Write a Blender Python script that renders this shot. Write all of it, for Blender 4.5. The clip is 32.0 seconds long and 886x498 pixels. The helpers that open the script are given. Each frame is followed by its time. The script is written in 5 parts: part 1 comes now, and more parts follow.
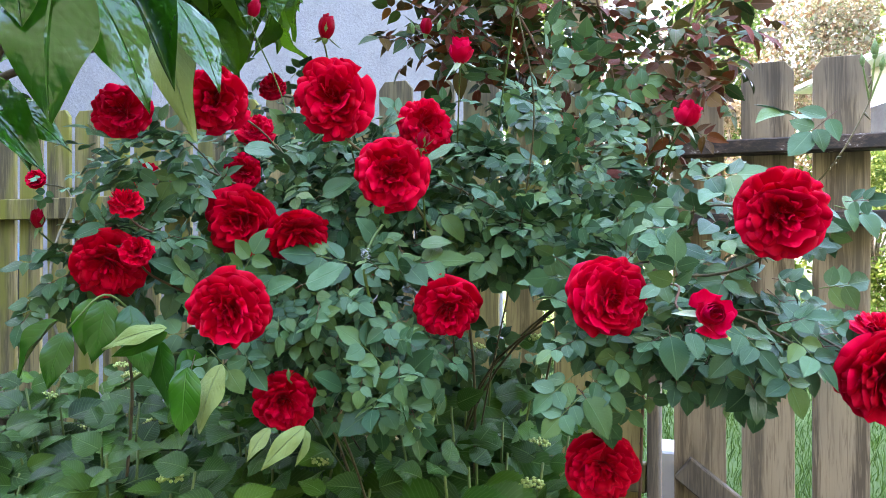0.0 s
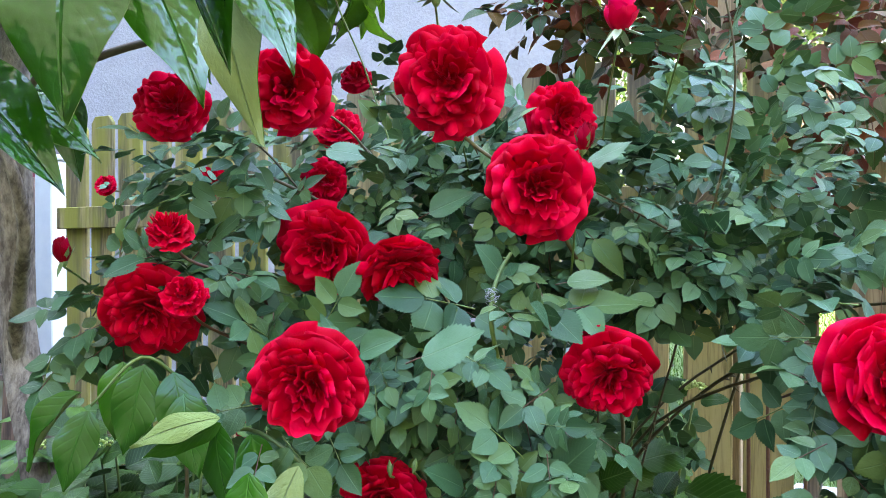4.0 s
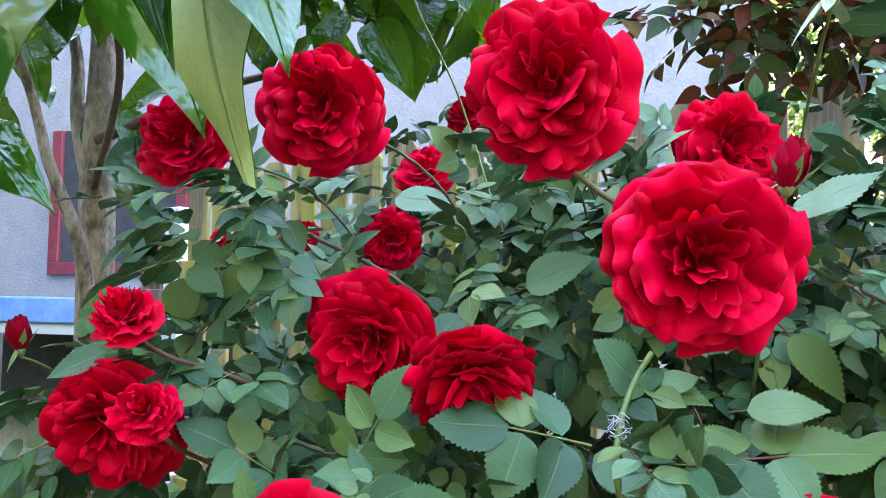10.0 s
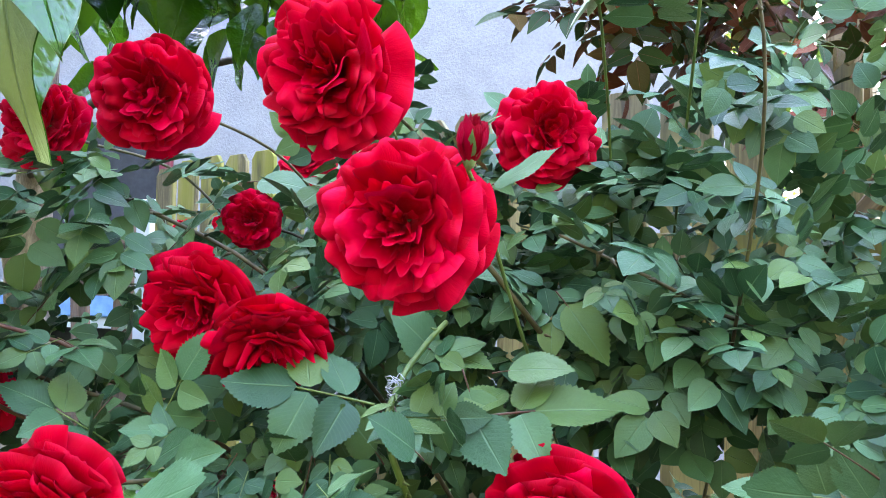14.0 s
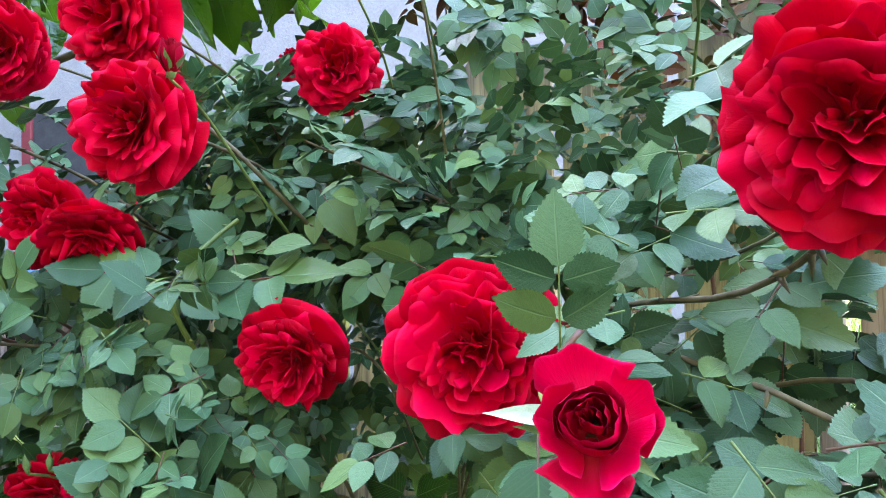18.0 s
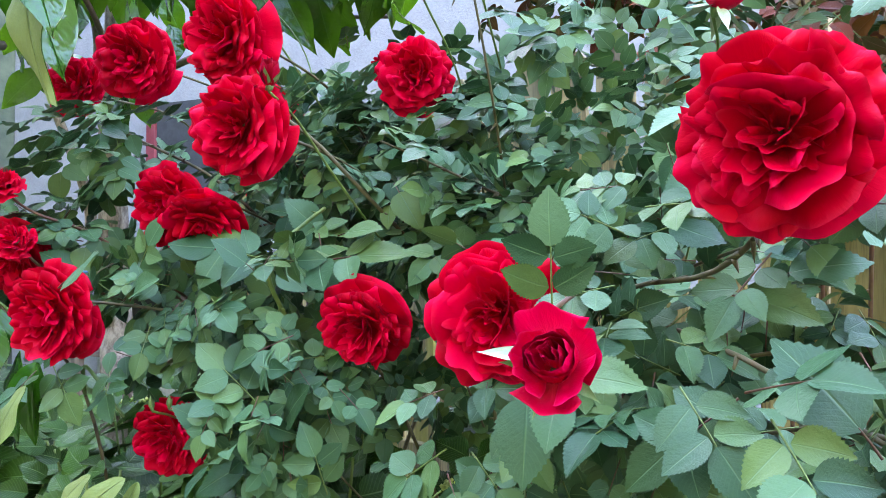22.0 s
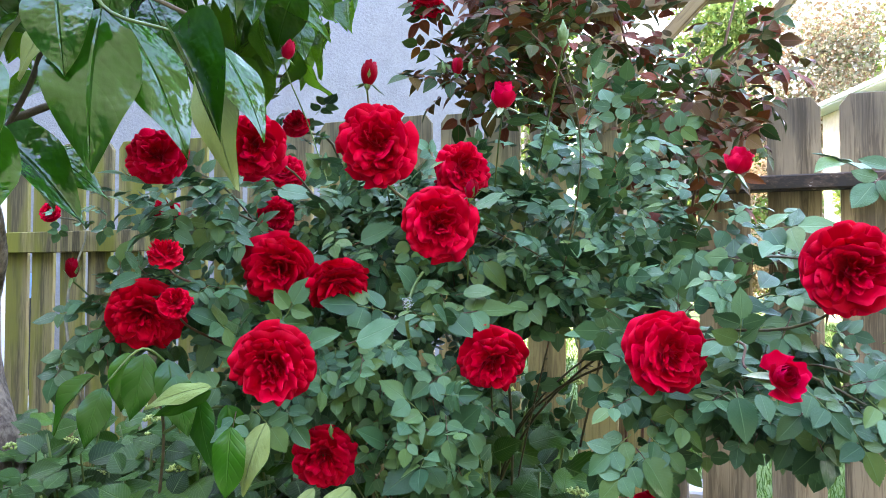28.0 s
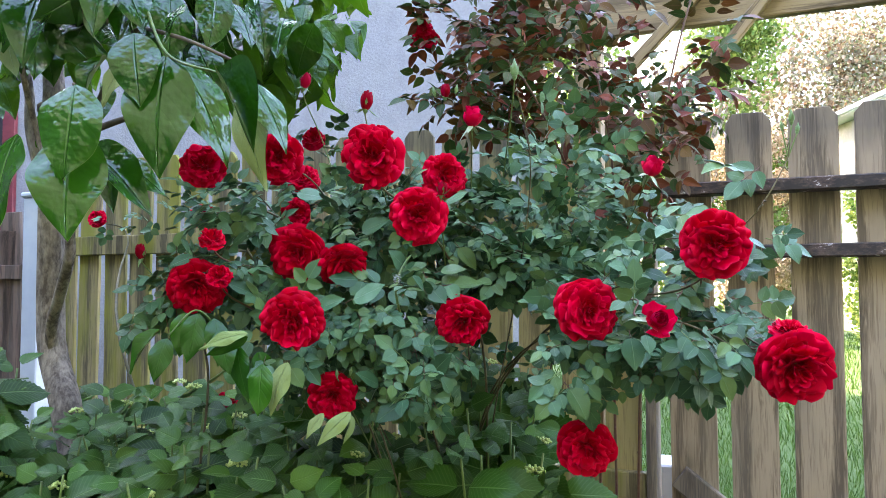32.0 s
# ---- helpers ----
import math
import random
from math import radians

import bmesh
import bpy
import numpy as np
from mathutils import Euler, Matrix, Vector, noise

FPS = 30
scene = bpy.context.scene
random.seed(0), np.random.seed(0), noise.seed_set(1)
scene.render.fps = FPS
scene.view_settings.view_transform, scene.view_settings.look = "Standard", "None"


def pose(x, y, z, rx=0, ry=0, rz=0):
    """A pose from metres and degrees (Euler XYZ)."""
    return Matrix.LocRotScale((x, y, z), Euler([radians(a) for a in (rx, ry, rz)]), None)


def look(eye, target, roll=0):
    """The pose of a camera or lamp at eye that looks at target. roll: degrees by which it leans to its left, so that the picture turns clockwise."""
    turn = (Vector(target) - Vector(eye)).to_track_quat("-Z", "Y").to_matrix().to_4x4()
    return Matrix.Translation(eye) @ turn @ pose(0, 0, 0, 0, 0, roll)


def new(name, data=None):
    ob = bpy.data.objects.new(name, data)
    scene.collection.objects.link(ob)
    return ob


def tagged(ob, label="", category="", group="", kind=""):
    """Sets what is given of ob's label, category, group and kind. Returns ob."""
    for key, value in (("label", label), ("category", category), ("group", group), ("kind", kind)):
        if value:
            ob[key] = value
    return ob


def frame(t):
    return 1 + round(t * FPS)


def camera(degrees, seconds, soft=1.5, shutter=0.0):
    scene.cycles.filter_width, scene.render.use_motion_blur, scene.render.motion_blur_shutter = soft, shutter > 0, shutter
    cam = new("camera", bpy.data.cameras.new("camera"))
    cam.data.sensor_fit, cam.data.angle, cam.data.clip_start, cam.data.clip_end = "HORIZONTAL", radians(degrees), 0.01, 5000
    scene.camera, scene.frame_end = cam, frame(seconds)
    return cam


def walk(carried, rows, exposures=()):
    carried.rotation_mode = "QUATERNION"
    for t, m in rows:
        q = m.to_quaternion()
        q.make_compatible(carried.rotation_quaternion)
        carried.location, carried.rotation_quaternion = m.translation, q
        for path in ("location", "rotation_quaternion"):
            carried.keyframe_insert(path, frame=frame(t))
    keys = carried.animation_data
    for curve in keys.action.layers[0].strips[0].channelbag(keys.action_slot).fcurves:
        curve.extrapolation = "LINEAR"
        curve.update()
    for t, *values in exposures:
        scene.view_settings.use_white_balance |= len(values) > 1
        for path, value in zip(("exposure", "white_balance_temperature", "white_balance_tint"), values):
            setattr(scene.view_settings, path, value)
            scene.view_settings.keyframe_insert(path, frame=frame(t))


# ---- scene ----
cam = camera(61.3, 32.0, soft=0.25)
METRES, EYE, TILT, LEAN, TURN = 2.45, 1.2, 0.0, 0.0, 0.0
ROWS = [
    (0.0, 0.0, 0.0, 0.0, 0.0, 0.0, -0.0),
    (0.5, 0.003, 0.0094, 0.0019, 1.07, 0.08, 0.2),
    (1.0, 0.0029, 0.0192, 0.0047, 2.19, 0.31, 0.11),
    (1.5, -0.0057, 0.0295, 0.0057, 3.05, 0.47, -0.0),
    (2.0, -0.0197, 0.0488, 0.0075, 3.05, 0.49, -0.08),
    (2.5, -0.0324, 0.0692, 0.0102, 2.38, 0.37, 0.01),
    (3.0, -0.0448, 0.0845, 0.0157, 2.0, 0.01, 0.01),
    (3.5, -0.0433, 0.1048, 0.0165, 2.95, -0.18, 0.27),
    (4.0, -0.0378, 0.1306, 0.0201, 5.64, -0.24, 0.2),
    (4.5, -0.0362, 0.1486, 0.0224, 8.52, -0.05, -0.12),
    (6.5, -0.0332, 0.1736, 0.026, 13.1, 0.47, 0.08),
    (7.0, -0.0402, 0.1868, 0.0277, 12.47, 1.23, -0.09),
    (7.5, -0.0478, 0.2017, 0.0322, 11.52, 1.8, -0.17),
    (8.0, -0.0607, 0.2143, 0.0352, 10.36, 2.45, -0.33),
    (8.5, -0.0669, 0.2236, 0.0358, 9.94, 3.01, -0.42),
    (9.0, -0.0564, 0.2367, 0.0335, 11.35, 3.55, -0.64),
    (9.5, -0.0454, 0.2471, 0.0338, 14.0, 3.65, -0.72),
    (10.0, -0.0371, 0.2561, 0.0335, 16.36, 3.65, -0.76),
    (10.5, -0.0316, 0.2609, 0.0344, 18.19, 3.77, -0.86),
    (11.0, -0.0256, 0.2636, 0.0353, 19.76, 4.16, -0.82),
    (11.5, -0.0213, 0.2655, 0.0365, 20.55, 4.35, -0.95),
    (12.0, -0.0169, 0.2662, 0.0365, 20.55, 4.61, -1.07),
    (12.5, -0.0091, 0.2688, 0.0367, 20.0, 4.49, -1.19),
    (13.0, 0.0024, 0.2691, 0.0339, 19.11, 4.09, -1.17),
    (13.5, 0.0183, 0.2664, 0.0308, 18.05, 3.64, -1.01),
    (14.0, 0.0311, 0.2572, 0.0265, 16.42, 3.31, -0.88),
    (14.5, 0.0484, 0.2428, 0.0246, 14.81, 2.91, -0.77),
    (15.0, 0.0672, 0.2361, 0.021, 13.49, 2.45, -0.66),
    (15.5, 0.0866, 0.2412, 0.0134, 13.02, 1.93, -0.15),
    (17.5, 0.1262, 0.2311, -0.0046, 15.74, 1.5, 1.38),
    (18.0, 0.1358, 0.2262, -0.0057, 16.97, 1.36, 1.33),
    (18.5, 0.1455, 0.223, -0.0074, 18.06, 1.35, 0.88),
    (19.0, 0.155, 0.2191, -0.0074, 19.61, 1.34, 0.47),
    (19.5, 0.1581, 0.2154, -0.0078, 21.27, 1.42, 0.13),
    (20.0, 0.1647, 0.2126, -0.0072, 23.93, 1.91, 0.15),
    (20.5, 0.1728, 0.2089, -0.0025, 26.46, 1.9, 0.37),
    (21.0, 0.1745, 0.2056, -0.0064, 27.66, 2.1, -0.16),
    (21.5, 0.1803, 0.2012, -0.0054, 27.63, 1.55, 0.17),
    (22.0, 0.1673, 0.1919, -0.0097, 24.52, 0.89, -0.19),
    (22.5, 0.1511, 0.1804, -0.0035, 21.67, 0.47, -0.27),
    (23.0, 0.1286, 0.1656, 0.0011, 18.36, 0.37, -0.61),
    (23.5, 0.104, 0.1495, 0.0065, 15.86, 0.55, -0.88),
    (24.0, 0.0877, 0.139, 0.0144, 14.41, 0.55, -1.08),
    (24.5, 0.0707, 0.1349, 0.0159, 13.03, 0.43, -1.32),
    (25.0, 0.0595, 0.1231, 0.0191, 11.05, -0.23, -1.45),
    (25.5, 0.0437, 0.1098, 0.0214, 8.71, -0.4, -1.43),
    (27.5, -0.0152, 0.0307, 0.0155, 1.62, 1.05, -0.01),
    (28.0, -0.0268, 0.012, 0.0157, 0.07, 1.85, 0.02),
    (28.5, -0.0326, -0.0086, 0.0156, -0.66, 2.55, 0.17),
    (29.0, -0.0278, -0.0296, 0.0175, -0.28, 3.21, 0.5),
    (29.5, -0.0085, -0.0502, 0.0133, 0.92, 3.58, 0.76),
    (30.0, 0.0076, -0.0663, 0.0074, 2.11, 3.65, 0.76),
    (30.5, 0.0189, -0.0793, 0.0034, 2.85, 3.47, 0.69),
    (31.0, 0.0191, -0.0912, -0.0022, 2.92, 3.28, 0.56),
    (31.5, 0.0119, -0.1064, -0.006, 2.44, 3.06, 0.38),
    (32.0, 0.0051, -0.1198, -0.0085, 1.7, 2.78, 0.16),
]
walk(cam, [(t, pose(0, 0, EYE, TILT, LEAN, TURN) @ pose(METRES * x, METRES * y, METRES * z, 90 + pitch, roll, yaw)) for t, x, y, z, yaw, pitch, roll in ROWS],
     exposures=[(0.0, 4.76, 7250, 22), (4.0, 4.96, 7250, 22), (8.0, 5.10, 7250, 22), (11.0, 5.07, 7250, 22), (15.0, 5.16, 7250, 22), (20.0, 5.12, 7250, 22), (22.0, 5.13, 7250, 22), (25.0, 4.99, 7250, 22), (28.0, 4.78, 7250, 22), (32.0, 4.59, 7250, 22)])
# ---- world, sun, exposure ----
world = bpy.data.worlds.new("sky")
scene.world = world
world.use_nodes = True
wn = world.node_tree.nodes
wn.clear()
sky = wn.new("ShaderNodeTexSky")
sky.sky_type, sky.sun_disc = "NISHITA", False
SUN_ELEV, SUN_TURN = 34.0, -38.0   # degrees above the horizon; from +y towards +x
sky.sun_elevation, sky.sun_rotation = radians(SUN_ELEV), radians(SUN_TURN)
sky.air_density, sky.dust_density, sky.ozone_density = 1.0, 0.9, 0.8
wbg, wout = wn.new("ShaderNodeBackground"), wn.new("ShaderNodeOutputWorld")
wbg.inputs["Strength"].default_value = 0.15
world.node_tree.links.new(sky.outputs["Color"], wbg.inputs["Color"])
world.node_tree.links.new(wbg.outputs["Background"], wout.inputs["Surface"])
sun = new("sun", bpy.data.lights.new("sun", "SUN"))
sun.data.energy, sun.data.angle, sun.data.color = 2.0, radians(0.53), (1.0, 0.93, 0.8)
_e, _a = radians(SUN_ELEV), radians(SUN_TURN)
sun.matrix_world = look((0, 0, 0), (-math.sin(_a) * math.cos(_e), -math.cos(_a) * math.cos(_e), -math.sin(_e)))

# ---- materials ----
def material(name):
    m = bpy.data.materials.new(name)
    m.use_nodes = True
    nt = m.node_tree
    return m, nt, nt.nodes["Principled BSDF"]


def node(nt, kind, **inputs):
    n = nt.nodes.new("ShaderNode" + kind)
    for k, v in inputs.items():
        n.inputs[k.replace("_", " ")].default_value = v
    return n


def ramp(nt, fac, *stops):
    n = nt.nodes.new("ShaderNodeValToRGB")
    els = n.color_ramp.elements
    while len(els) < len(stops):
        els.new(0.5)
    for e, (p, c) in zip(els, stops):
        e.position, e.color = p, (*c, 1)
    nt.links.new(fac, n.inputs["Fac"])
    return n.outputs["Color"]


def mix(nt, fac, a, b, mode="MIX"):
    n = nt.nodes.new("ShaderNodeMix")
    n.data_type, n.blend_type = "RGBA", mode
    for s, v in ((n.inputs[0], fac), (n.inputs[6], a), (n.inputs[7], b)):
        if isinstance(v, (int, float)):
            s.default_value = v
        elif isinstance(v, tuple):
            s.default_value = (*v, 1)
        else:
            nt.links.new(v, s)
    return n.outputs[2]


def calc(nt, op, a, b=0.0, c=0.0):
    n = nt.nodes.new("ShaderNodeMath")
    n.operation = op
    for s, v in zip(n.inputs, (a, b, c)):
        if isinstance(v, (int, float)):
            s.default_value = v
        else:
            nt.links.new(v, s)
    return n.outputs[0]


def bump(nt, bsdf, height, strength=0.3, distance=0.002):
    b = node(nt, "Bump", Strength=strength, Distance=distance)
    nt.links.new(height, b.inputs["Height"])
    nt.links.new(b.outputs["Normal"], bsdf.inputs["Normal"])


def grain(nt, scale, detail=4.0, rough=0.6, stretch=None, where="Object"):
    tc = nt.nodes.new("ShaderNodeTexCoord")
    src = tc.outputs[where]
    if stretch:
        mp = nt.nodes.new("ShaderNodeMapping")
        mp.inputs["Scale"].default_value = stretch
        nt.links.new(src, mp.inputs["Vector"])
        src = mp.outputs["Vector"]
    n = node(nt, "TexNoise", Scale=scale, Detail=detail, Roughness=rough)
    nt.links.new(src, n.inputs["Vector"])
    return n.outputs["Fac"]


def chance(nt, island):
    if island:
        return nt.nodes.new("ShaderNodeNewGeometry").outputs["Random Per Island"]
    return nt.nodes.new("ShaderNodeObjectInfo").outputs["Random"]


def see_through(nt, bsdf, color, amount, warm=None):
    """Lets part of the light pass, as a thin leaf or petal does."""
    tr = node(nt, "BsdfTranslucent")
    if warm:
        color = mix(nt, 0.7, color, warm)
    nt.links.new(color, tr.inputs["Color"])
    mx = node(nt, "MixShader", Fac=amount)
    nt.links.new(bsdf.outputs[0], mx.inputs[1])
    nt.links.new(tr.outputs[0], mx.inputs[2])
    nt.links.new(mx.outputs[0], nt.nodes["Material Output"].inputs["Surface"])


def leaf_material(name, colors, island=False, rough=0.42, gloss=0.5, through_=0.12, vein=(0.16, 0.26, 0.12), veins=7.0, relief=0.4, veinmix=0.5, sidemix=0.12, quilt=0.0, crackle=False, micro=0.9, warm=None):
    """A leaf: colours by chance, a pale midrib and side veins from the UV (u across, v along)."""
    m, nt, b = material(name)
    col = ramp(nt, chance(nt, island), *[(i / max(1, len(colors) - 1), c) for i, c in enumerate(colors)])
    uv = nt.nodes.new("ShaderNodeUVMap")
    sp = nt.nodes.new("ShaderNodeSeparateXYZ")
    nt.links.new(uv.outputs["UV"], sp.inputs[0])
    off = calc(nt, "ABSOLUTE", calc(nt, "SUBTRACT", sp.outputs[0], 0.5))
    rib = calc(nt, "SUBTRACT", 1.0, calc(nt, "SMOOTH_MIN", calc(nt, "MULTIPLY", off, 34.0), 1.0, 0.1))
    wave = calc(nt, "SINE", calc(nt, "MULTIPLY", calc(nt, "SUBTRACT", sp.outputs[1], calc(nt, "MULTIPLY", off, 0.55)), 6.283 * veins))
    side = calc(nt, "POWER", calc(nt, "SUBTRACT", 1.0, calc(nt, "ABSOLUTE", wave)), 3.0)
    spot = 12.0 if island else 1.0   # one joined mesh is in metres, a single leaf in leaf lengths
    fine = grain(nt, 11.0 * spot, 5.0, 0.65)
    col = mix(nt, calc(nt, "MULTIPLY", fine, 0.5), col, mix(nt, 0.5, col, (0.02, 0.05, 0.02)))
    vv = calc(nt, "MAXIMUM", calc(nt, "MULTIPLY", rib, veinmix), calc(nt, "MULTIPLY", side, veinmix * sidemix))
    col = mix(nt, vv, col, vein)
    nt.links.new(col, b.inputs["Base Color"])
    b.inputs["Roughness"].default_value = rough
    b.inputs["Specular IOR Level"].default_value = gloss
    h = calc(nt, "SUBTRACT", calc(nt, "MULTIPLY", fine, micro), calc(nt, "MULTIPLY", side, 0.28 if sidemix > 0.2 else 0.08))
    h = calc(nt, "SUBTRACT", h, calc(nt, "MULTIPLY", rib, 1.0))
    if quilt:
        slow = grain(nt, (5.5 if crackle else 4.0) * spot, 2.0 if crackle else 1.5, 0.5)
        shift = calc(nt, "MULTIPLY", chance(nt, island), 5.0)
        puff = calc(nt, "SINE", calc(nt, "ADD", calc(nt, "MULTIPLY", sp.outputs[1], 9.0), shift))
        h = calc(nt, "ADD", h, calc(nt, "ADD", calc(nt, "MULTIPLY", slow, quilt), calc(nt, "MULTIPLY", puff, 0.12 * quilt)))
    bump(nt, b, h, relief, 0.0022)
    see_through(nt, b, col, through_, warm)
    return m


GREENS = [(0.017, 0.062, 0.028), (0.046, 0.128, 0.054), (0.084, 0.190, 0.082), (0.116, 0.200, 0.056), (0.023, 0.080, 0.036), (0.104, 0.218, 0.104)]
mat_rose_leaf = leaf_material("rose_leaf", GREENS, rough=0.40, gloss=0.28, sidemix=0.14, quilt=0.8, relief=0.32, veinmix=0.6, through_=0.06, vein=(0.13, 0.24, 0.11))
mat_rose_leaf_far = leaf_material("rose_leaf_mass", GREENS, island=True, rough=0.40, gloss=0.28, through_=0.06, vein=(0.13, 0.24, 0.11))
REDS = [(0.210, 0.034, 0.018), (0.190, 0.070, 0.016), (0.030, 0.075, 0.016), (0.200, 0.040, 0.026), (0.095, 0.026, 0.014), (0.050, 0.095, 0.020), (0.026, 0.062, 0.016), (0.040, 0.080, 0.022)]
mat_young_leaf = leaf_material("young_rose_leaf", REDS, island=True, rough=0.45, gloss=0.14, vein=(0.2, 0.07, 0.05))
mat_young_leaf_one = leaf_material("young_rose_leaf_single", REDS, rough=0.45, gloss=0.14, vein=(0.2, 0.07, 0.05))
TREE_GREENS = [(0.008, 0.066, 0.002), (0.012, 0.090, 0.002), (0.026, 0.135, 0.003), (0.009, 0.076, 0.002)]
mat_tree_leaf = leaf_material("tree_leaf", TREE_GREENS, rough=0.12, gloss=0.62, vein=(0.06, 0.17, 0.03), veins=3.2, relief=0.8, veinmix=0.45, micro=0.25, quilt=3.0, through_=0.12, warm=(0.16, 0.34, 0.01), sidemix=0.15, crackle=True)
mat_shoot_leaf = leaf_material("shoot_leaf", TREE_GREENS, rough=0.22, gloss=0.35, vein=(0.06, 0.17, 0.03), veins=3.2, relief=0.4, veinmix=0.4, micro=0.1, quilt=0.9, through_=0.12, warm=(0.16, 0.34, 0.01), sidemix=0.3)
mat_tree_leaf_far = leaf_material("tree_leaf_mass", TREE_GREENS, island=True, rough=0.16, gloss=0.5, vein=(0.06, 0.17, 0.03), veins=3.2, relief=0.7, micro=0.06, quilt=3.5, through_=0.30, warm=(0.16, 0.34, 0.01), crackle=True)
mat_leaf_under = leaf_material("tree_leaf_underside", [(0.22, 0.30, 0.08), (0.28, 0.34, 0.12)], rough=0.55, gloss=0.25, vein=(0.3, 0.4, 0.2), veins=6.0, relief=1.0)
HYD = [(0.020, 0.078, 0.007), (0.040, 0.130, 0.011), (0.009, 0.042, 0.005), (0.082, 0.200, 0.016)]
mat_hyd_leaf = leaf_material("hydrangea_leaf", HYD, rough=0.38, gloss=0.28, veinmix=0.7, sidemix=0.35, quilt=1.6, vein=(0.15, 0.27, 0.08), veins=6.0, relief=0.45)
mat_hyd_leaf_far = leaf_material("hydrangea_leaf_mass", HYD, island=True, rough=0.6, gloss=0.12, veinmix=0.7, sidemix=0.4, vein=(0.13, 0.24, 0.08), veins=6.0, relief=0.45)


def petal_material(name, k=1.0, pink=1.0):
    """Velvety red petal; k darkens it, pink adds blue."""
    m, nt, b = material(name)
    r = chance(nt, False)
    col = ramp(nt, r, (0.0, (0.44 * k, 0.0004, 0.013 * pink)), (0.5, (0.64 * k, 0.0005, 0.024 * pink)), (1.0, (0.84 * k, 0.0010, 0.050 * pink)))
    uv = nt.nodes.new("ShaderNodeUVMap")
    sp = nt.nodes.new("ShaderNodeSeparateXYZ")
    nt.links.new(uv.outputs["UV"], sp.inputs[0])
    streak = grain(nt, 3.0, 5.0, 0.7, stretch=(9.0, 0.9, 1.0), where="UV")
    col = mix(nt, calc(nt, "MULTIPLY", streak, 0.35), col, (0.38, 0.0, 0.010))
    side = calc(nt, "ABSOLUTE", calc(nt, "SUBTRACT", calc(nt, "MULTIPLY", sp.outputs[0], 2.0), 1.0))
    # lighter rims: an edge highlight painted into the petal colour
    rim = calc(nt, "MAXIMUM", calc(nt, "POWER", sp.outputs[1], 22.0), calc(nt, "POWER", side, 30.0))
    col = mix(nt, calc(nt, "MULTIPLY", rim, 0.22), col, (0.86 * k, 0.035, 0.13 * pink))
    base = calc(nt, "POWER", calc(nt, "SUBTRACT", 1.0, sp.outputs[1]), 4.0)
    col = mix(nt, calc(nt, "MULTIPLY", base, 0.6), col, (0.5, 0.05, 0.07))
    nt.links.new(col, b.inputs["Base Color"])
    b.inputs["Roughness"].default_value = 0.42
    b.inputs["Specular IOR Level"].default_value = 0.035
    b.inputs["Sheen Weight"].default_value = 0.01
    b.inputs["Sheen Roughness"].default_value = 0.4
    b.inputs["Sheen Tint"].default_value = (1.0, 0.35, 0.45, 1)
    bump(nt, b, calc(nt, "ADD", streak, grain(nt, 2.2, 3.0, 0.5, where="UV")), 0.4, 0.0016)
    see_through(nt, b, col, 0.07)
    return m


def plain(name, a, b_, scale=20.0, rough=0.7, relief=0.3, dist=0.002, stretch=None, metal=0.0, where="Object"):
    m, nt, b = material(name)
    g = grain(nt, scale, 6.0, 0.65, stretch, where)
    g2 = grain(nt, scale * 0.17, 3.0, 0.5, stretch, where)
    f = calc(nt, "ADD", calc(nt, "MULTIPLY", g, 0.6), calc(nt, "MULTIPLY", g2, 0.4))
    nt.links.new(ramp(nt, f, (0.4, a), (0.6, b_)), b.inputs["Base Color"])
    b.inputs["Roughness"].default_value, b.inputs["Metallic"].default_value = rough, metal
    bump(nt, b, g, relief, dist)
    return m


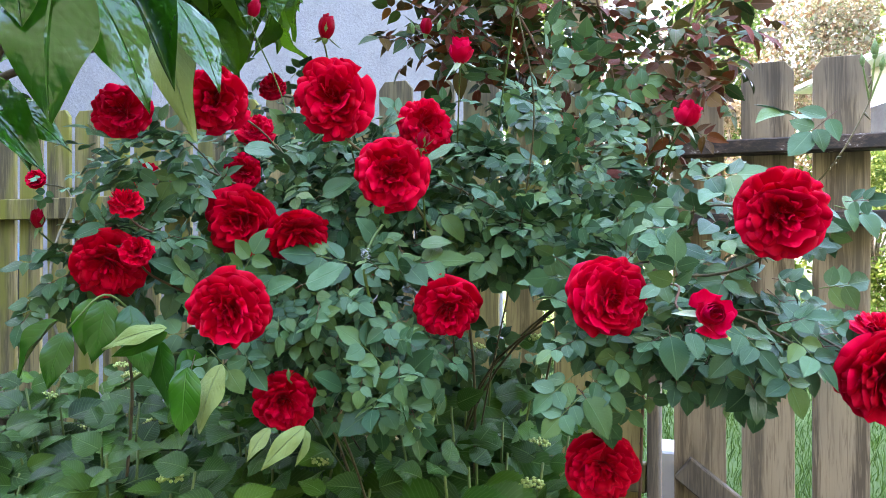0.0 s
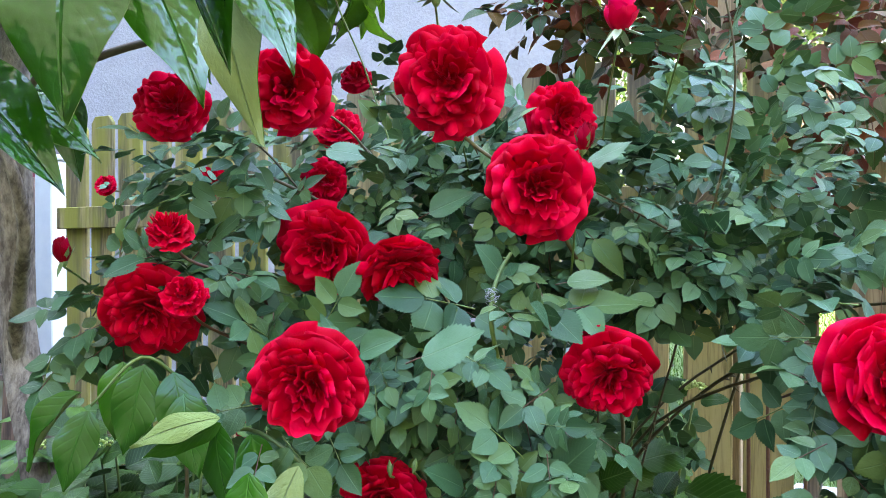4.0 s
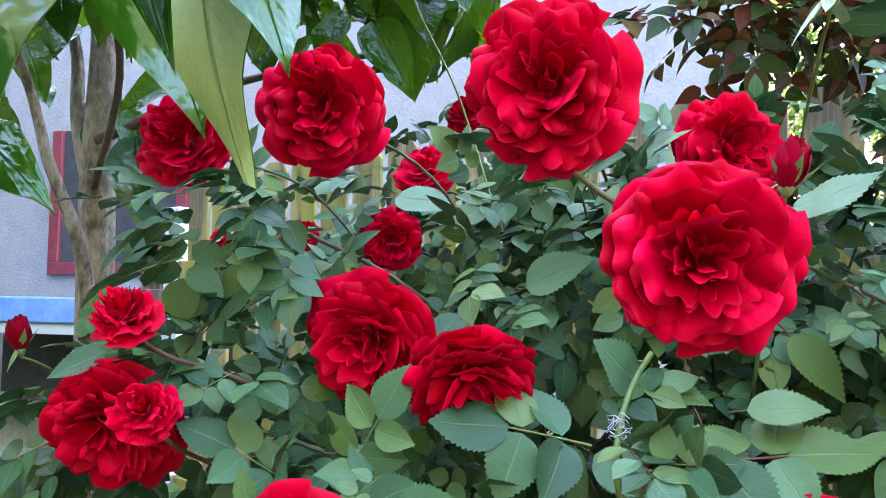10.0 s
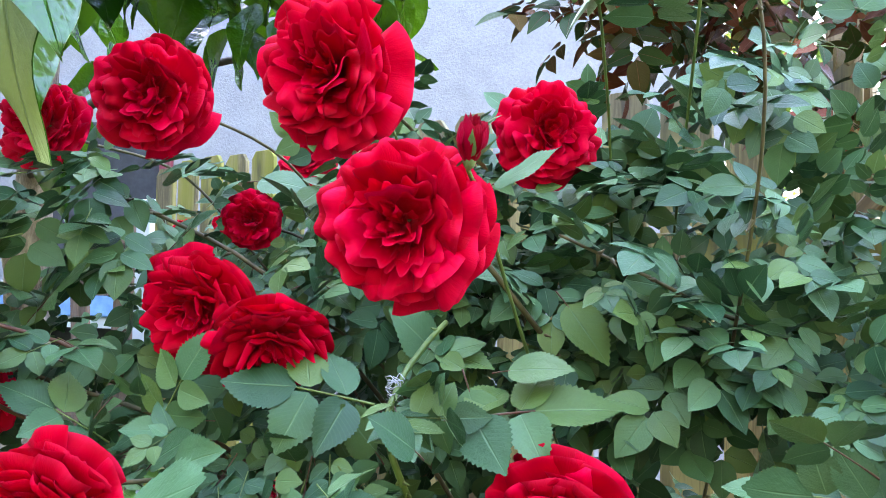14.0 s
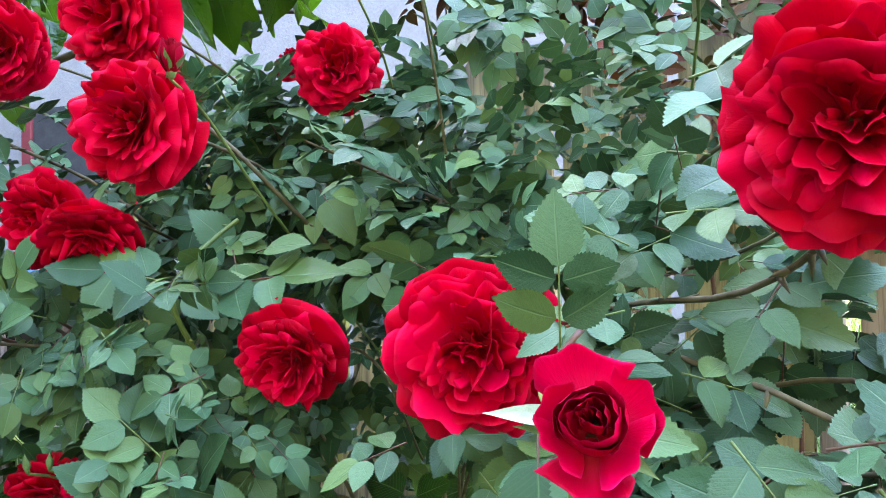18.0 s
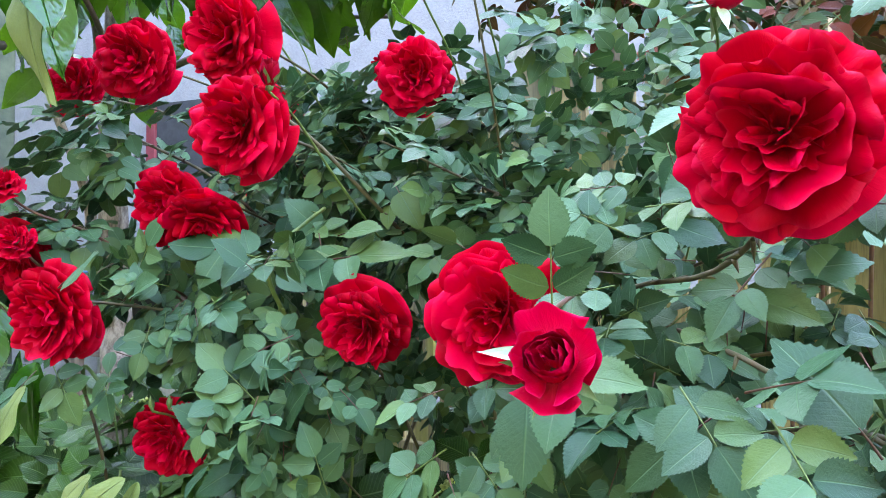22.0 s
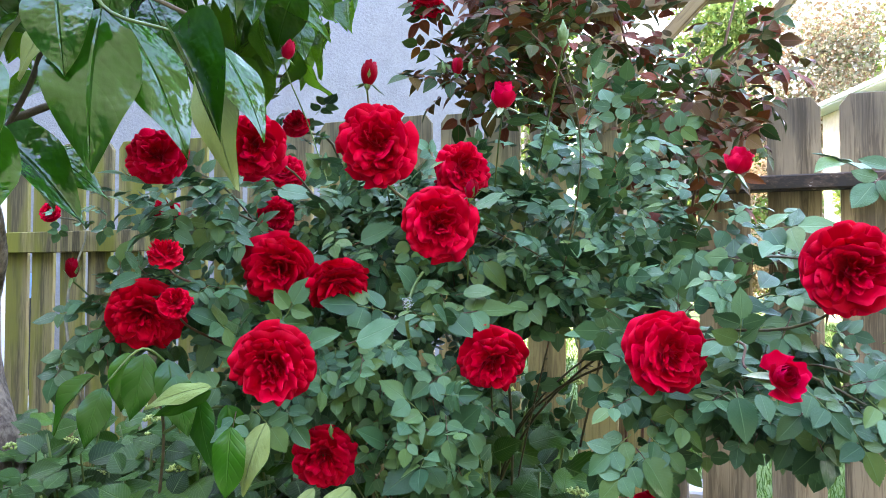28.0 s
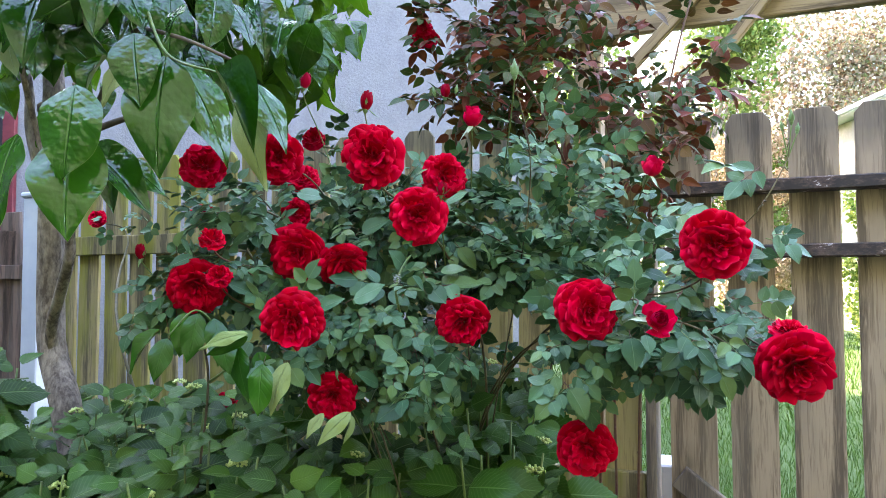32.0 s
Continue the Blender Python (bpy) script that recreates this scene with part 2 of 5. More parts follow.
def wood_material(name, pale, dark, stain, stain_amount=0.5, top_mould=False):
    """Weathered board: grain along z of the piece, broad stains, each board its own tone."""
    m, nt, b = material(name)
    rnd = chance(nt, False)
    tc = nt.nodes.new("ShaderNodeTexCoord")
    sh = nt.nodes.new("ShaderNodeVectorMath")
    sh.operation = "ADD"
    nt.links.new(tc.outputs["Object"], sh.inputs[0])
    cx = nt.nodes.new("ShaderNodeCombineXYZ")
    for i in range(3):
        nt.links.new(calc(nt, "MULTIPLY", rnd, 7.0 + i), cx.inputs[i])
    nt.links.new(cx.outputs[0], sh.inputs[1])
    mp = nt.nodes.new("ShaderNodeMapping")
    mp.inputs["Scale"].default_value = (1.0, 1.0, 0.055)
    nt.links.new(sh.outputs[0], mp.inputs["Vector"])
    g = node(nt, "TexNoise", Scale=120.0, Detail=4.0, Roughness=0.6, Distortion=0.8)
    nt.links.new(mp.outputs[0], g.inputs["Vector"])
    big = node(nt, "TexNoise", Scale=5.0, Detail=4.0, Roughness=0.6)
    mp2 = nt.nodes.new("ShaderNodeMapping")
    mp2.inputs["Scale"].default_value = (1.5, 1.0, 0.3)
    nt.links.new(sh.outputs[0], mp2.inputs["Vector"])
    nt.links.new(mp2.outputs[0], big.inputs["Vector"])
    ring = node(nt, "TexWave", Scale=3.2, Distortion=14.0, Detail=3.0, Detail_Scale=1.4)
    mp3 = nt.nodes.new("ShaderNodeMapping")
    mp3.inputs["Scale"].default_value = (1.0, 1.0, 0.10)
    nt.links.new(sh.outputs[0], mp3.inputs["Vector"])
    nt.links.new(mp3.outputs[0], ring.inputs["Vector"])
    f = calc(nt, "ADD", calc(nt, "MULTIPLY", g.outputs["Fac"], 0.75), calc(nt, "MULTIPLY", ring.outputs["Fac"], 0.22))
    col = ramp(nt, f, (0.36, tuple(0.5 * c for c in dark)), (0.46, dark), (0.58, pale))
    st = ramp(nt, big.outputs["Fac"], (0.45, (0, 0, 0)), (0.60, (1, 1, 1)))
    col = mix(nt, calc(nt, "MULTIPLY", st, stain_amount), col, stain)
    col = mix(nt, calc(nt, "MULTIPLY", rnd, 0.30), col, dark)
    knot = node(nt, "TexVoronoi", Scale=2.6)
    mp4 = nt.nodes.new("ShaderNodeMapping")
    mp4.inputs["Scale"].default_value = (1.6, 0.2, 0.62)
    nt.links.new(sh.outputs[0], mp4.inputs["Vector"])
    nt.links.new(mp4.outputs[0], knot.inputs["Vector"])
    wob = calc(nt, "ADD", knot.outputs["Distance"], calc(nt, "MULTIPLY", g.outputs["Fac"], 0.05))
    col = mix(nt, ramp(nt, wob, (0.07, (0.8, 0.8, 0.8)), (0.12, (0.25, 0.25, 0.25)), (0.20, (0, 0, 0))), col, tuple(0.35 * c for c in dark))
    if top_mould:
        sp = nt.nodes.new("ShaderNodeSeparateXYZ")
        nt.links.new(tc.outputs["Object"], sp.inputs[0])
        up = ramp(nt, calc(nt, "ADD", sp.outputs[2], calc(nt, "MULTIPLY", big.outputs["Fac"], 0.10)), (0.0, (0, 0, 0)), (0.10, (1, 1, 1)))
        col = mix(nt, calc(nt, "MULTIPLY", up, 0.5), col, (0.045, 0.04, 0.04))
    nt.links.new(col, b.inputs["Base Color"])
    b.inputs["Roughness"].default_value = 0.8
    bump(nt, b, f, 0.8, 0.002)
    return m


mat_petal = petal_material("rose_petal")
mat_bud = petal_material("bud_petal", 0.42, 0.6)
mat_half = petal_material("half_open_petal", 0.95, 1.6)
mat_sepal = plain("sepal", (0.10, 0.19, 0.06), (0.17, 0.26, 0.10), 60, 0.6)
mat_stem = plain("green_stem", (0.08, 0.14, 0.03), (0.15, 0.21, 0.05), 40, 0.5)
mat_cane = plain("brown_cane", (0.060, 0.048, 0.020), (0.13, 0.105, 0.045), 60, 0.6)
mat_redstem = plain("red_stem", (0.10, 0.03, 0.022), (0.13, 0.07, 0.035), 60, 0.5)
mat_pale_sepal = plain("pale_sepal", (0.32, 0.41, 0.27), (0.44, 0.51, 0.37), 60, 0.6)
mat_spent = plain("spent_hip", (0.45, 0.12, 0.10), (0.55, 0.22, 0.15), 90, 0.6)
mat_twine = plain("twine", (0.35, 0.37, 0.40), (0.5, 0.52, 0.55), 90, 0.8)
mat_bark = plain("tree_bark", (0.09, 0.064, 0.046), (0.36, 0.285, 0.215), 70, 0.85, 1.0, 0.006, (1, 1, 0.45))
mat_twig = plain("twig", (0.09, 0.065, 0.045), (0.16, 0.12, 0.08), 50, 0.8)
mat_floret = plain("floret", (0.35, 0.45, 0.10), (0.55, 0.62, 0.22), 200, 0.6)
mat_gate_wood = wood_material("gate_wood", (0.40, 0.295, 0.20), (0.23, 0.165, 0.11), (0.21, 0.165, 0.125), 0.5, True)
mat_mid_wood = wood_material("fence_wood_yellow", (0.42, 0.32, 0.13), (0.26, 0.19, 0.08), (0.24, 0.21, 0.06), 0.5, True)
mat_left_wood = wood_material("fence_wood_mossy", (0.30, 0.23, 0.10), (0.15, 0.115, 0.055), (0.21, 0.20, 0.02), 0.9)
mat_new_wood = wood_material("beam_wood", (0.36, 0.25, 0.13), (0.21, 0.14, 0.07), (0.22, 0.16, 0.09), 0.5)
mat_brown_wood = wood_material("brown_boards", (0.20, 0.12, 0.085), (0.10, 0.06, 0.045), (0.16, 0.12, 0.10), 0.5)


def peeling():
    m, nt, b = material("peeling_paint")
    g = grain(nt, 18.0, 6.0, 0.75, (1.0, 1.0, 2.2))
    col = ramp(nt, g, (0.44, (0.030, 0.022, 0.020)), (0.60, (0.10, 0.06, 0.05)), (0.66, (0.55, 0.50, 0.47)))
    nt.links.new(col, b.inputs["Base Color"])
    b.inputs["Roughness"].default_value = 0.75
    bump(nt, b, g, 0.6, 0.002)
    return m


mat_rail = peeling()
mat_stucco = plain("stucco", (0.225, 0.216, 0.230), (0.275, 0.266, 0.280), 45, 0.9, 0.9, 0.008)
mat_white = plain("white_vinyl", (0.42, 0.45, 0.50), (0.50, 0.52, 0.55), 8, 0.35, 0.05)
mat_metal = plain("galvanised", (0.30, 0.31, 0.33), (0.45, 0.46, 0.48), 60, 0.4, 0.1, 0.001, None, 0.9)
mat_blue = plain("blue_paint", (0.10, 0.22, 0.48), (0.16, 0.32, 0.62), 12, 0.6)
mat_red_paint = plain("red_paint", (0.14, 0.015, 0.025), (0.20, 0.03, 0.04), 14, 0.5)
# near-black colour stands in for shade: under the bench, behind window glass
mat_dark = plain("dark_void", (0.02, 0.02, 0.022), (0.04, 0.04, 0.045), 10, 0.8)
mat_soil = plain("soil", (0.028, 0.020, 0.014), (0.085, 0.060, 0.045), 30, 0.95, 1.0, 0.02)
mat_stone = plain("paving_stone", (0.35, 0.34, 0.35), (0.5, 0.5, 0.52), 30, 0.85, 0.4)
mat_roof = plain("grey_shingles", (0.20, 0.19, 0.19), (0.32, 0.31, 0.31), 30, 0.9)
mat_siding = plain("cream_siding", (0.30, 0.27, 0.22), (0.38, 0.34, 0.28), 10, 0.7)


def ground_material():
    m, nt, b = material("lawn")
    g = grain(nt, 60.0, 5.0, 0.7)
    g2 = grain(nt, 1.3, 4.0, 0.6)
    col = ramp(nt, g, (0.35, (0.03, 0.075, 0.008)), (0.65, (0.08, 0.15, 0.02)))
    col = mix(nt, calc(nt, "MULTIPLY", g2, 0.5), col, (0.10, 0.15, 0.025))
    nt.links.new(col, b.inputs["Base Color"])
    b.inputs["Roughness"].default_value = 0.9
    bump(nt, b, g, 0.8, 0.03)
    return m


mat_lawn = ground_material()
mat_grass = leaf_material("grass_blade", [(0.035, 0.090, 0.010), (0.065, 0.135, 0.016), (0.10, 0.17, 0.026)], island=True, rough=0.6, gloss=0.2, veinmix=0.0, through_=0.35)
mat_far_green = leaf_material("far_leaf_green", [(0.06, 0.11, 0.02), (0.11, 0.17, 0.03), (0.18, 0.21, 0.05)], island=True, rough=0.6, gloss=0.15, veinmix=0.0, through_=0.3)
mat_far_autumn = leaf_material("far_leaf_autumn", [(0.11, 0.11, 0.05), (0.17, 0.14, 0.08), (0.14, 0.07, 0.035), (0.20, 0.17, 0.12), (0.07, 0.09, 0.03)], island=True, rough=0.6, gloss=0.2, veinmix=0.0, through_=0.3)
mat_far_tan = leaf_material("far_leaf_tan", [(0.34, 0.24, 0.15), (0.42, 0.32, 0.21), (0.26, 0.17, 0.10)], island=True, rough=0.8, gloss=0.1, veinmix=0.0, through_=0.3)

# dark colour for the unseen light-blocking walls, so glossy leaves reflect little
mat_sky_block = plain("dark_sky_block", (0.05, 0.065, 0.045), (0.10, 0.12, 0.08), 6, 0.9)

# ---- shape helpers ----
class Geo:
    """Vertices, faces and one UV a vertex, gathered and then made into a mesh."""

    def __init__(self):
        self.v, self.f, self.uv = [], [], []

    def grid(self, rows, uvs=None):
        n0, k = len(self.v), len(rows[0])
        for i, r in enumerate(rows):
            self.v += [tuple(p) for p in r]
            self.uv += uvs[i] if uvs else [(j / (k - 1), i / (len(rows) - 1)) for j in range(k)]
        for i in range(len(rows) - 1):
            for j in range(k - 1):
                a = n0 + i * k + j
                self.f.append((a, a + 1, a + k + 1, a + k))
        return self

    def tube(self, pts, radii, sides=6, cap=True):
        n0 = len(self.v)
        pts = [Vector(p) for p in pts]
        for i, p in enumerate(pts):
            d = (pts[min(i + 1, len(pts) - 1)] - pts[max(i - 1, 0)]).normalized()
            a = d.cross(Vector((0.31, 0.2, 0.93))).normalized()
            b = d.cross(a)
            r = radii[i] if isinstance(radii, (list, tuple)) else radii
            for s in range(sides):
                w = 2 * math.pi * s / sides
                self.v.append(tuple(p + (a * math.cos(w) + b * math.sin(w)) * r))
                self.uv.append((s / sides, i / max(1, len(pts) - 1)))
        for i in range(len(pts) - 1):
            for s in range(sides):
                a, b = n0 + i * sides + s, n0 + i * sides + (s + 1) % sides
                self.f.append((a, b, b + sides, a + sides))
        if cap:
            self.f.append(tuple(n0 + s for s in range(sides))[::-1])
            self.f.append(tuple(n0 + (len(pts) - 1) * sides + s for s in range(sides)))
        return self

    def box(self, lo, hi, bev=0.0):
        """A box with chamfered edges."""
        (x0, y0, z0), (x1, y1, z1) = lo, hi
        bm = bmesh.new()
        bmesh.ops.create_cube(bm, size=1.0, matrix=Matrix.Translation(((x0 + x1) / 2, (y0 + y1) / 2, (z0 + z1) / 2)) @ Matrix.Diagonal((x1 - x0, y1 - y0, z1 - z0, 1)))
        if bev:
            bmesh.ops.bevel(bm, geom=bm.edges[:], offset=bev, segments=1, affect="EDGES")
        self.take(bm)
        return self

    def take(self, bm):
        n0 = len(self.v)
        bm.verts.index_update()
        self.v += [tuple(v.co) for v in bm.verts]
        self.uv += [(v.co.x, v.co.z) for v in bm.verts]
        self.f += [tuple(n0 + v.index for v in f.verts) for f in bm.faces]
        bm.free()

    def add(self, other, m):
        n0 = len(self.v)
        self.v += [tuple(m @ Vector(p)) for p in other.v]
        self.uv += other.uv
        self.f += [tuple(n0 + i for i in f) for f in other.f]
        return self

    def mesh(self, name, mat, smooth=True):
        me = bpy.data.meshes.new(name)
        me.from_pydata(self.v, [], self.f)
        lay = me.uv_layers.new(name="UVMap")
        idx = np.empty(len(me.loops), np.int32)
        me.loops.foreach_get("vertex_index", idx)
        lay.data.foreach_set("uv", np.asarray(self.uv, np.float32)[idx].ravel())
        if smooth:
            me.polygons.foreach_set("use_smooth", np.ones(len(me.polygons), bool))
        me.materials.append(mat)
        return me


class Mass:
    """Many copies of small templates joined into one mesh."""

    def __init__(self):
        self.parts = []

    def put(self, geo, m):
        self.parts.append((geo, np.array(m, np.float64)))

    def mesh(self, name, mat):
        vs, fs, us, n0, cache = [], [], [], 0, {}
        for geo, m in self.parts:
            k = id(geo)
            if k not in cache:
                cache[k] = (np.array(geo.v), np.array(geo.uv, np.float32), geo.f)
            v, u, f = cache[k]
            vs.append(v @ m[:3, :3].T + m[:3, 3])
            us.append(u)
            fs += [tuple(n0 + i for i in q) for q in f]
            n0 += len(v)
        me = bpy.data.meshes.new(name)
        me.from_pydata(np.concatenate(vs).tolist(), [], fs)
        lay = me.uv_layers.new(name="UVMap")
        idx = np.empty(len(me.loops), np.int32)
        me.loops.foreach_get("vertex_index", idx)
        lay.data.foreach_set("uv", np.concatenate(us)[idx].ravel())
        me.polygons.foreach_set("use_smooth", np.ones(len(me.polygons), bool))
        me.materials.append(mat)
        return me


def put(name, me, parent=None, m=None, label=""):
    """Links a mesh as one object, under a thing or part when one is given."""
    ob = new(name, me)
    if parent is not None:
        ob.parent = parent
    if m is not None:
        ob.matrix_basis = m
    return tagged(ob, label)


def thing(name, label, category, m=None, group="", kind=""):
    ob = new(name)
    ob.empty_display_size = 0.05
    if m is not None:
        ob.matrix_basis = m
    return tagged(ob, label, category, group, kind)


def frame_of(p, along, normal, size=1.0):
    """A matrix with y along, z near normal, at p."""
    y = Vector(along).normalized()
    z = Vector(normal)
    z = z - y * z.dot(y)
    if z.length < 1e-4:
        z = y.orthogonal()
    z.normalize()
    x = y.cross(z)
    m = Matrix((x, y, z)).transposed().to_4x4()
    return Matrix.Translation(Vector(p)) @ m @ Matrix.Diagonal((size, size, size, 1))


def rv(a=1.0):
    return Vector((random.gauss(0, a), random.gauss(0, a), random.gauss(0, a)))


# ---- leaves ----
def leaflet_geo(width=0.62, rows=8, cols=4, fold=0.12, droop=0.14, teeth=0.09, peak=0.42, ripple=0.0, phase=0.0, sharp=1.1, twist=0.0, bow=0.0, foot=0.58):
    """A leaf of length 1 along +y, top towards +z: round base, pointed tip, forward saw teeth, a fold at the midrib, wavy margins."""
    g, rr, uu = Geo(), [], []
    for i in range(rows + 1):
        v = i / rows
        if v < peak:
            w = (1 - (1 - v / peak) ** 2.2) ** foot
        else:
            w = (1 - ((v - peak) / (1 - peak)) ** 1.75) ** sharp
        w = max(width * 0.5 * w, 0.004)
        row, ur = [], []
        for j in range(cols + 1):
            u = 2 * j / cols - 1
            x, y = u * w, v
            if teeth and abs(u) == 1 and 0 < i < rows:
                x *= 1 + (teeth if i % 2 else -teeth)
                y += (0.55 if i % 2 else -0.2) / rows
            z = fold * abs(x) * 1.6 - droop * v * v + ripple * math.sin(11 * v + phase + (1.9 if u > 0 else 0)) * abs(u) ** 1.6 * min(1, 4 * v) - bow * u * u * w
            c_, s_ = math.cos(twist * v), math.sin(twist * v)
            row.append((x * c_ + bow * 0.15 * math.sin(3 * v + phase), y, z + x * s_))
            ur.append((0.5 + 0.5 * u, v))
        rr.append(row)
        uu.append(ur)
    return g.grid(rr, uu)


LEAFLETS = [leaflet_geo(0.70, 30, 4, 0.08, 0.10, 0.05, 0.42), leaflet_geo(0.76, 30, 4, 0.03, 0.18, 0.05, 0.44, ripple=0.012), leaflet_geo(0.66, 30, 4, 0.16, 0.05, 0.05, 0.40, twist=0.2),
            leaflet_geo(0.72, 30, 4, 0.05, -0.05, 0.05, 0.44, ripple=0.016, phase=2, bow=0.1), leaflet_geo(0.68, 30, 4, 0.22, 0.20, 0.05, 0.41, ripple=0.012, twist=-0.25)]
LEAFLETS_LOW = [leaflet_geo(0.72, 10, 2, 0.10, 0.12, 0.0), leaflet_geo(0.76, 10, 2, 0.05, 0.18, 0.0), leaflet_geo(0.66, 10, 2, 0.18, 0.02, 0.0)]


def compound_plan(rng, pairs=2):
    """The leaflets of one rose leaf, 1 long: matrices along a curved stalk, and the stalk."""
    out = []
    stalk = [Vector((0, t, -0.10 * t * t)) for t in (0.16, 0.3, 0.5, 0.66)]
    end = stalk[-1]
    out.append(frame_of(end, (rng.uniform(-0.15, 0.15), 1, -0.25), (rng.uniform(-0.2, 0.2), 0.1, 1), rng.uniform(0.42, 0.50)))
    for k in range(pairs):
        t = (0.58 - 0.24 * k)
        p = Vector((0, t, -0.10 * t * t))
        for s in (-1, 1):
            out.append(frame_of(p + Vector((s * 0.02, 0, 0)), (s * 1.0, rng.uniform(0.25, 0.6), rng.uniform(-0.25, 0.1)), (rng.uniform(-0.25, 0.25), rng.uniform(-0.2, 0.2), 1), rng.uniform(0.34, 0.44) - 0.03 * k))
    return out, stalk


_rng = random.Random(5)
PLANS = [compound_plan(_rng, 2 if i % 4 else (3 if i % 8 else 1)) for i in range(12)]
LOW_LEAVES = []
for pl, st in PLANS:
    g = Geo()
    for k, m in enumerate(pl):
        g.add(LEAFLETS_LOW[k % 3], m)
    LOW_LEAVES.append(g)


POINTED = [leaflet_geo(0.56, 18, 4, 0.14, 0.22, 0.04, 0.40, sharp=1.25), leaflet_geo(0.52, 18, 4, 0.25, 0.34, 0.04, 0.40, sharp=1.25, ripple=0.015), leaflet_geo(0.60, 18, 4, 0.06, 0.14, 0.04, 0.42, sharp=1.15, twist=0.3)]
POINTED_LOW = []
for pl, st in PLANS:
    g = Geo()
    for k, m in enumerate(pl):
        g.add(leaflet_geo(0.56, 8, 2, 0.12, 0.22, 0.0, peak=0.40, sharp=1.25), m)
    POINTED_LOW.append(g)


class Foliage:
    """Compound leaves of a shrub: gathered first, then the front ones made leaf by leaf, the rest as one mass."""

    def __init__(self, clear=()):
        self.all, self.own, self.clear = [], [], clear

    def free(self, p):
        """False where a leaf would sit in a bloom, in the open space before its face, or in the hollow of the bush."""
        if 0.055 < p.x < 0.150 and 0.98 < p.y < 1.38 and p.z < 1.14:
            return False  # the dark hollow between the canes
        for c, r in self.clear:
            if p.y < c[1] + 0.03 and math.hypot(p.x - c[0] * p.y / c[1], (p.z - 1.2) - (c[2] - 1.2) * p.y / c[1]) < r:
                return False
            d = p - Vector(c)
            for w in (Vector((0, -1, 0)), Vector((0.55, -0.83, -0.05))):
                k = min(0.17, max(0.0, d.dot(w)))
                if (d - w * k).length < r * 0.9:
                    return False
        return True

    def clump(self, x, y, z, rx, ry, rz, n, size=0.078, up=None, spread=0.42):
        """Leaves scattered through an egg of space; high ones lie flat, low ones hang and face outwards."""
        c = Vector((x, y, z))
        for _ in range(n):
            d = rv().normalized() * random.random() ** 0.4
            p = c + Vector((d.x * rx, d.y * ry, d.z * rz))
            k = min(1.0, max(0.0, (p.z - 1.02) / 0.36))
            u = Vector(up) if up else Vector((0.0, -0.78 + 0.36 * k, 0.60 + 0.32 * k))
            nrm = (u + rv(spread)).normalized()
            along = Vector((d.x, d.y - 0.25, d.z * 0.6 - 0.6 + 0.4 * k)) + rv(0.5)
            s = size * random.uniform(0.72, 1.25)
            if self.free(p) and self.free(p + along.normalized() * s * 0.7):
                self.all.append((p, along, nrm, s, None))

    def leaf(self, base, tip, nrm=(0.05, -0.66, 0.75), single=False):
        """A leaf that shows singly, from the foot of its stalk to its tip; the rest keeps out of its way."""
        a, b = Vector(base), Vector(tip)
        self.own.append((a, b - a, Vector(nrm) + rv(0.12), (b - a).length / (1.0 if single else 1.1), single))
        self.clear = list(self.clear) + [(tuple(a.lerp(b, 0.7)), (b - a).length * 0.36)]

    def make(self, parent, near, mat_one, mat_mass, mass_label, leaf_name="leaf", shapes=None, low=None):
        self.all.sort(key=lambda a: a[0].y)
        self.all = self.own + self.all
        near += len(self.own)
        me = [g.mesh("leaflet", mat_one) for g in shapes or LEAFLETS]
        st = [Geo().tube(s, [0.010, 0.008, 0.007, 0.006], 5, False).mesh("leaf_stalk", mat_redstem if i % 2 == 0 else mat_stem) for i, (_, s) in enumerate(PLANS)]
        one = Geo().tube([(0, -0.26, -0.03), (0, -0.1, -0.008), (0, 0.04, -0.006)], [0.014, 0.012, 0.010], 5, False).mesh("leaf_stalk", mat_redstem)
        for p, along, nrm, s, single in self.all[:near]:
            if single:
                put("leaflet", random.choice(me), put(leaf_name, one, parent, frame_of(p, along, nrm, s)))
                continue
            k = random.randrange(len(PLANS))
            if single is False:
                k = random.choice((1, 2, 3, 5, 6, 7))
            leaf = put(leaf_name, st[k], parent, frame_of(p, along, nrm, s))
            for m in PLANS[k][0]:
                put("leaflet", random.choice(me), leaf, m)
        if self.all[near:]:
            mass = Mass()
            for p, along, nrm, s, _ in self.all[near:]:
                mass.put(random.choice(low or LOW_LEAVES), frame_of(p, along, nrm, s))
            tagged(put("foliage", mass.mesh("foliage", mat_mass), parent, label=mass_label), kind="stuff")


